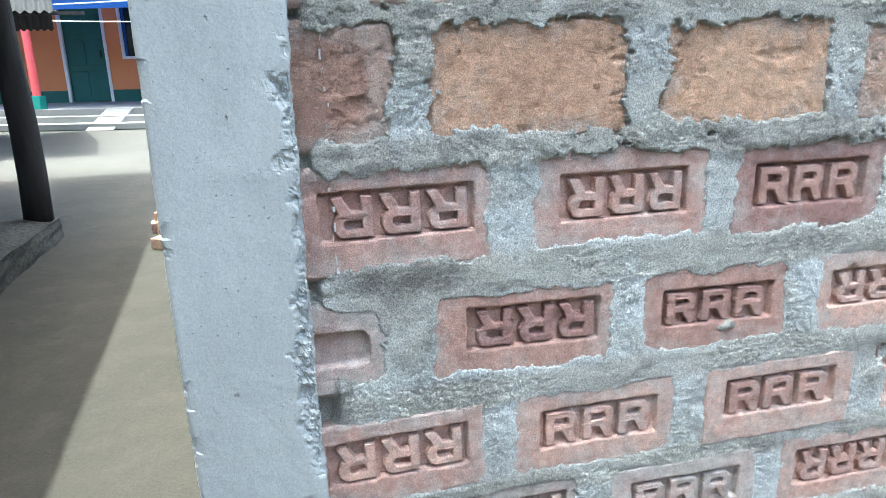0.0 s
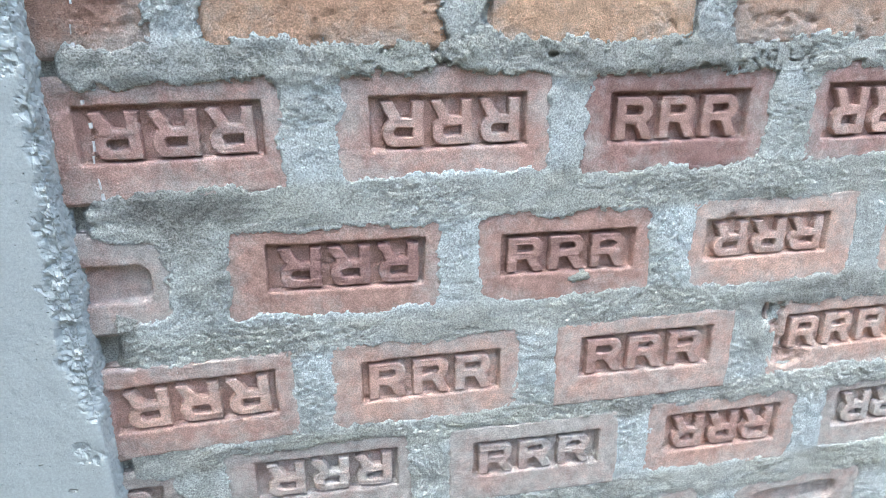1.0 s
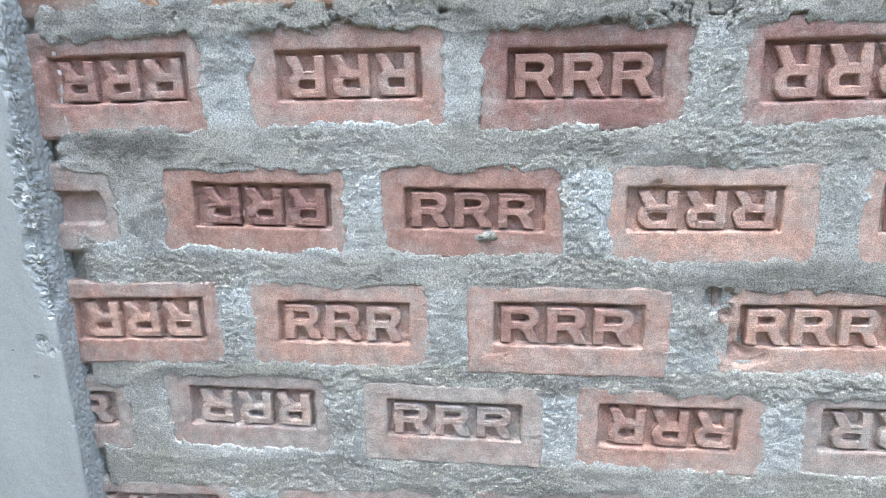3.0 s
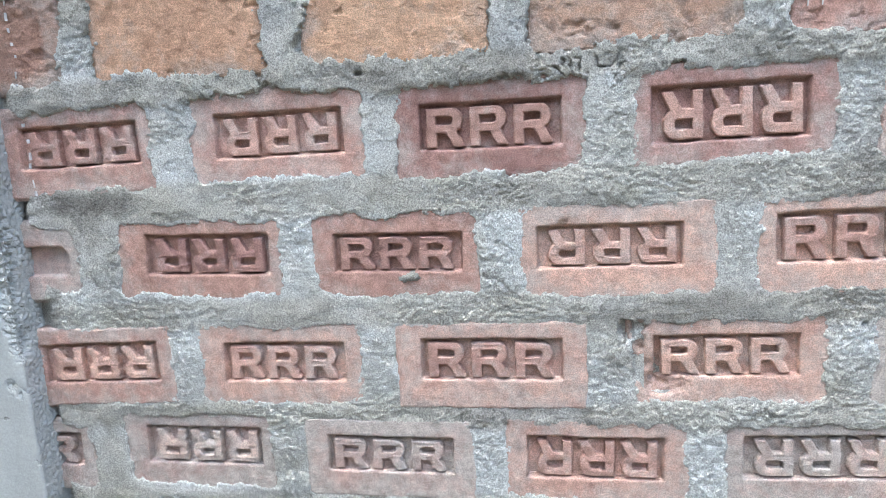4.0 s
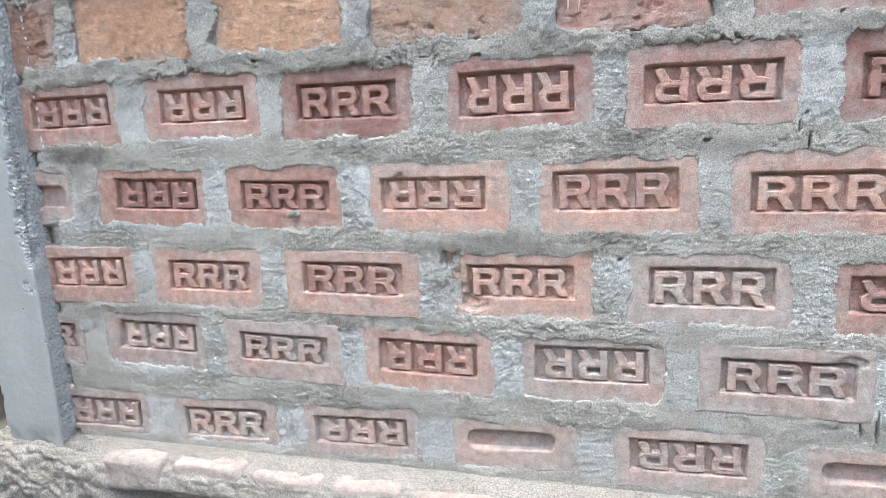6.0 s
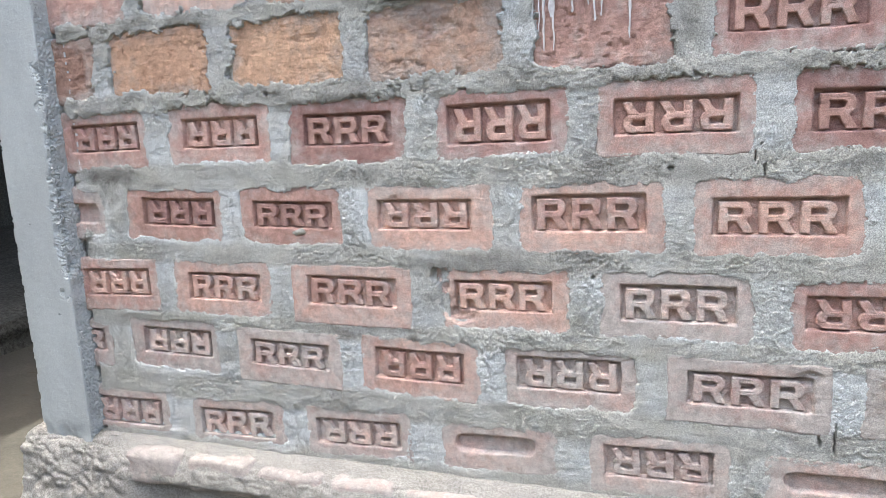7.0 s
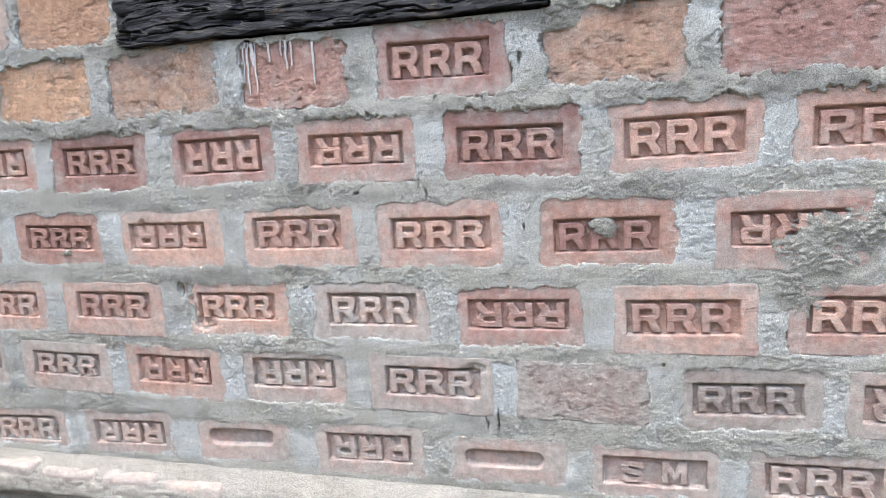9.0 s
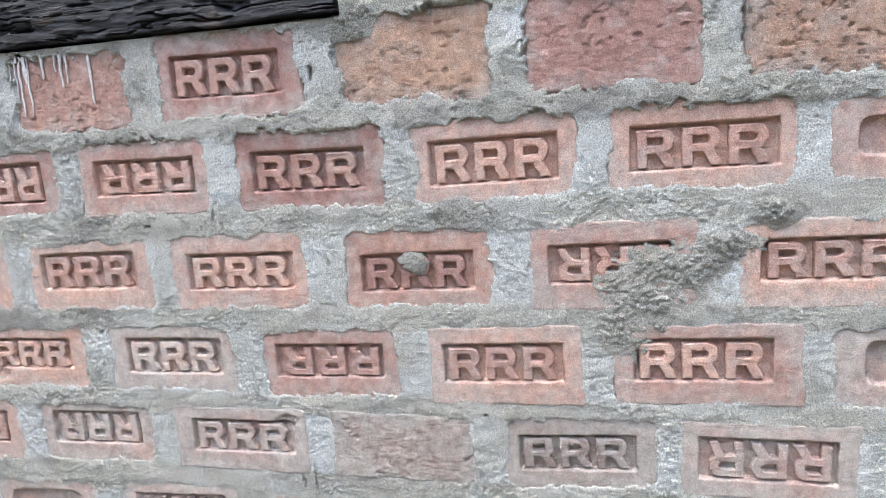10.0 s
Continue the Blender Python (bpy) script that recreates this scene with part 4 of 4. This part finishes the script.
# unseen wall added to cut sky light under the shed roof
tagged(part("sky_block_shed", box(-4.9, -4.75, -5.0, 7.1, 0, 2.9), EARTH_PLATFORM), "plain unseen wall added behind the shed to deepen its shade", "wall", kind="structure")


# unseen slab added: closes the building, its overhang darkens path and ledge
tagged(part("unseen_roof_slab", box(-0.60, 4.8, -0.25, 4.5, WALL_TOP + 0.004, WALL_TOP + 0.10), TIN), "plain unseen roof added to close the brick building and shade its edges", "roof", kind="structure")


# ---- shed beside the path ----
def shed():
    xs = np.linspace(-4.6, -1.36, 60)
    ys = np.linspace(-3.0, 4.15, 120)
    X, Y = np.meshgrid(xs, ys, indexing="ij")
    edge = np.minimum(-1.36 - X, 4.15 - Y)
    Zt = 0.155 + 0.012 * rough_noise(X, Y, 0.5, 61, 3) - 0.03 * step(0.12, 0.0, edge)
    Xs = X + 0.03 * rough_noise(Y, X * 0, 0.25, 63, 3) * (X > -1.5)
    ob = tagged(new("earth_platform"), "raised grey clay platform with a crumbling edge", "platform", kind="structure")
    grid_object("top", np.stack([Xs, Y, Zt], -1), EARTH_PLATFORM, ob)
    Ye, Ze = np.meshgrid(ys, np.linspace(0, 1, 9), indexing="ij")
    Xe = -1.36 + 0.03 * rough_noise(Ye, Ye * 0, 0.25, 63, 3) + 0.02 * rough_noise(Ye, Ze, 0.2, 66, 3) * (Ze < 1) + 0.015 * (1 - Ze)
    top = (Zt[-1])[:, None]
    grid_object("side", np.stack([Xe, Ye, -0.03 + (top + 0.03) * Ze], -1), EARTH_PLATFORM, ob)
    part("end", box(-4.6, -1.41, 4.10, 4.15, -0.03, 0.12), EARTH_PLATFORM, ob)

    tagged(part("wooden_post", lathe([(-1.45 + 0.01 * math.sin(k), 4.02, 0.13 + 0.297 * k, 0.088 - 0.003 * k) for k in range(9)], 14, 0.06, 3), POST_WOOD, smooth=True), "thick weathered dark wooden post on the clay platform", "post")
    tagged(part("wooden_post", lathe([(-1.98, 4.05, 0.13 + 0.310 * k, 0.055) for k in range(9)], 12, 0.06, 5), POST_WOOD, smooth=True), "thin dark wooden post on the clay platform", "post")
    tagged(part("wooden_post", lathe([(-1.50, -2.4, 0.13 + 0.297 * k, 0.08) for k in range(9)], 12, 0.06, 6), POST_WOOD, smooth=True), "weathered dark wooden post on the clay platform", "post")
    tagged(part("wooden_post", lathe([(-4.3, 4.0, 0.13 + 0.331 * k, 0.08) for k in range(9)], 12, 0.06, 7), POST_WOOD, smooth=True), "weathered dark wooden post on the clay platform", "post")
    roof = tagged(new("shed_roof"), "unseen corrugated tin roof on wooden posts, shading the path", "roof")
    # roof lies out of view; its skewed edge is set to place the path's shadow
    X, Y = np.meshgrid(np.arange(-4.8, -1.10, 0.02), np.linspace(-3.3, 7.15, 8), indexing="ij")
    grid_object("sheet", np.stack([X + 0.055 * (3.7 - Y), Y, 2.62 + 0.10 * (-1.4 - X) + 0.012 * np.sin(Y * 0 + X * 2 * math.pi / 0.1)], -1), TIN, roof)
    part("beam", box(-1.62, -1.50, -3.2, 7.1, 2.50, 2.61, 0.01), POST_WOOD, roof)
    part("beam", box(-4.36, -4.24, -3.2, 7.1, 2.77, 2.88, 0.01), POST_WOOD, roof)


shed()


# bag on the thin post
bag = tagged(new("hanging_bag"), "dark blue bag hanging on the thin wooden post", "bag")
part("body", box(-2.06, -1.86, 3.90, 3.99, 0.80, 1.07, 0.03, 3), BAG_BLUE, bag, smooth=True)
part("piping", box(-1.868, -1.852, 3.92, 3.97, 0.82, 1.05, 0.006, 2), LINE_WHITE, bag)

# stray bricks by the building
for k, (x, y, z, a) in enumerate(((-0.61, 3.62, 0.035, 60), (-0.63, 3.86, 0.035, -65), (-0.62, 3.80, 0.105, 80), (-0.66, 4.05, 0.035, 5), (-0.66, 4.10, 0.105, 70), (-0.62, 4.3, 0.035, 40))):
    ob = part("loose_brick", box(-0.12, 0.12, -0.055, 0.055, -0.035, 0.035, 0.006, 2), BRICKS["s" if k % 2 else "o"])
    ob.matrix_basis = pose(x, y, z - 0.008, 0, 0, a)
    tagged(ob, "broken salmon clay brick lying on the earth", "brick", "loose bricks beside the path")


# ---- house across the yard ----
def house():
    ob = tagged(new("house"), "orange painted house with green door, veranda and steps", "house")
    ob.matrix_basis = pose(-4.4, 17.1, 0.0, 0, 0, -18)
    F = 0.36
    left, right = -9.0, 8.0
    openings = [(-2.05, -1.20, F + 0.95, F + 2.20), (0.0, 1.10, F, F + 2.22), (1.44, 2.40, F + 0.95, F + 2.20)]
    x = left
    for x0, x1, z0, z1 in openings:
        part("wall", box(x, x0, 0, 0.2, F + 0.27, 3.2), ORANGE_PAINT, ob)
        if z0 > F + 0.3:
            part("wall", box(x0, x1, 0, 0.2, F + 0.27, z0), ORANGE_PAINT, ob)
        part("wall", box(x0, x1, 0, 0.2, z1, 3.2), ORANGE_PAINT, ob)
        x = x1
    part("wall", box(x, right, 0, 0.2, F + 0.27, 3.2), ORANGE_PAINT, ob)
    part("wall", box(left, left + 0.2, 0.2, 6, 0, 3.2), ORANGE_PAINT, ob)
    part("wall", box(right - 0.2, right, 0.2, 6, 0, 3.2), ORANGE_PAINT, ob)
    part("wall", box(left, right, 5.8, 6, 0, 3.2), ORANGE_PAINT, ob)
    part("dado", box(left, 0.0, -0.012, 0.2, F, F + 0.27), GREEN_PAINT, ob, "dark green painted band")
    part("dado", box(1.10, right, -0.012, 0.2, F, F + 0.27), GREEN_PAINT, ob, "dark green painted band")
    door = part("door", box(0.07, 1.03, 0.05, 0.09, F + 0.01, F + 2.15), GREEN_PAINT, ob, "closed dark green door")
    for a in (0.10, 0.565):
        for z in (0.12, 0.82, 1.5):
            part("panel", box(a, a + 0.43, 0.038, 0.05, F + z, F + z + 0.58, 0.006), GREEN_PAINT, door)
    part("handle", box(0.90, 0.93, 0.01, 0.05, F + 1.0, F + 1.16, 0.004), TIN, door, "metal handle")
    part("door_frame", box(0.0, 0.07, -0.02, 0.1, F, F + 2.22), WHITE_PAINT, ob, "white frame")
    part("door_frame", box(1.03, 1.10, -0.02, 0.1, F, F + 2.22), WHITE_PAINT, ob, "white frame")
    part("door_frame", box(0.07, 1.03, -0.02, 0.1, F + 2.15, F + 2.22), WHITE_PAINT, ob, "white frame")
    for x0, x1, z0, z1 in (openings[0], openings[2]):
        win = part("window", box(x0 + 0.06, x1 - 0.06, 0.07, 0.08, z0 + 0.06, z1 - 0.06), DARK_GLASS, ob, "dark glazed window")
        for q in ((x0, x0 + 0.06, z0, z1), (x1 - 0.06, x1, z0, z1), (x0 + 0.06, x1 - 0.06, z0, z0 + 0.06), (x0 + 0.06, x1 - 0.06, z1 - 0.06, z1)):
            part("window_frame", box(q[0], q[1], -0.02, 0.1, q[2], q[3]), WHITE_PAINT, win)
        part("sash", box(x0 + 0.06, x0 + 0.12, 0.03, 0.068, z0 + 0.06, z1 - 0.06), BLUE_PAINT, win, "blue painted sash")
        part("sash", box(x1 - 0.12, x1 - 0.06, 0.03, 0.068, z0 + 0.06, z1 - 0.06), BLUE_PAINT, win, "blue painted sash")
        part("sash", box((x0 + x1) / 2 - 0.03, (x0 + x1) / 2 + 0.03, 0.03, 0.068, z0 + 0.06, z1 - 0.06), BLUE_PAINT, win, "blue painted sash")
    part("veranda_floor", box(left, right, -2.75, 0.0, 0.0, F, 0.01), FLOOR_CEMENT, ob)
    part("step", box(left, right, -3.05, -2.75, 0.0, F * 0.66, 0.01), FLOOR_CEMENT, ob)
    part("step", box(left, right, -3.35, -3.05, 0.0, F * 0.33, 0.01), FLOOR_CEMENT, ob)
    bm = bmesh.new()
    a = [bm.verts.new(v) for v in ((2.35, -3.45, 0.0), (2.88, -3.45, 0.0), (2.98, -2.76, 0.37), (2.45, -2.76, 0.37), (2.45, -2.76, 0.0), (2.98, -2.76, 0.0))]
    for q in ((0, 1, 2, 3), (0, 3, 4), (1, 5, 2), (0, 4, 5, 1), (3, 2, 5, 4)):
        bm.faces.new([a[k] for k in q])
    part("ramp", bm, FLOOR_CEMENT, ob, "pale cement ramp on the steps")
    for x in (-5.82, -2.42, 0.98, 4.38, 7.6):
        post = part("veranda_post", lathe([(x, -2.62, F + 0.24, 0.078), (x, -2.62, 2.2, 0.074)], 16), PINK_PAINT, ob, "coral pink round post", smooth=False)
        part("post_base", box(x - 0.11, x + 0.11, -2.73, -2.51, F, F + 0.26, 0.01), TEAL_PAINT, post, "teal base block")
    part("fascia", box(left - 0.3, right + 0.3, -2.70, -2.62, 2.2, 2.62), BLUE_PAINT, ob, "blue painted fascia")
    bm = bmesh.new()
    a = [bm.verts.new(v) for v in ((left - 0.4, -2.9, 2.60), (right + 0.4, -2.9, 2.60), (right + 0.4, 3.0, 4.2), (left - 0.4, 3.0, 4.2), (right + 0.4, 6.6, 3.1), (left - 0.4, 6.6, 3.1))]
    bm.faces.new(a[:4])
    bm.faces.new((a[3], a[2], a[4], a[5]))
    bmesh.ops.solidify(bm, geom=bm.faces[:], thickness=0.03)
    part("roof", bm, BLUE_PAINT, ob, "blue metal roof")


house()


# low hut roof in front of the house
def hut():
    ob = tagged(new("hut"), "low hut with a weathered corrugated tin eave", "hut")
    X, V = np.meshgrid(np.arange(-8.0, -2.38, 0.02), np.linspace(0, 1, 6), indexing="ij")
    grid_object("roof_sheet", np.stack([X - 0.57 * V, 9.0 + 2.2 * V, 1.79 + 0.95 * V + 0.02 * np.sin(X * 2 * math.pi / 0.11)], -1), TIN, ob)
    grid_object("roof_sheet", np.stack([X - 1.09 + 0.52 * V, 13.2 - 2.0 * V, 1.79 + 0.95 * V + 0.02 * np.sin(X * 2 * math.pi / 0.11)], -1), TIN, ob)
    part("pole", box(-7.9, -2.08, 9.08, 9.13, 1.76, 1.80), POST_WOOD, ob)
    for x, y in ((-7.6, 9.2), (-8.6, 13.0), (-5.2, 9.2), (-6.2, 13.0)):
        part("post", lathe([(x, y, 0, 0.06), (x, y, 1.85, 0.055)], 10), POST_WOOD, ob)


hut()


def cord(name, a, b, sag, label):
    a, b = Vector(a), Vector(b)
    bm = bmesh.new()
    loops = []
    for k in range(25):
        t = k / 24
        c = a.lerp(b, t) - Vector((0, 0, sag * 4 * t * (1 - t)))
        loops.append([bm.verts.new(c + Vector((0, 0.008 * math.cos(q), 0.008 * math.sin(q)))) for q in (0, 1.57, 3.14, 4.71)])
    for p, q in zip(loops, loops[1:]):
        for k in range(4):
            bm.faces.new((p[k], p[(k + 1) % 4], q[(k + 1) % 4], q[k]))
    tagged(part(name, bm, LINE_WHITE), label, "cord")


cord("washing_line", (-3.95, 13.6, 1.98), (-0.4, 12.8, 1.90), 0.02, "thin white cord strung across the yard")
cord("washing_line", (-2.62, 9.9, 1.95), (0.3, 9.6, 2.15), 0.03, "thin white cord strung across the yard")
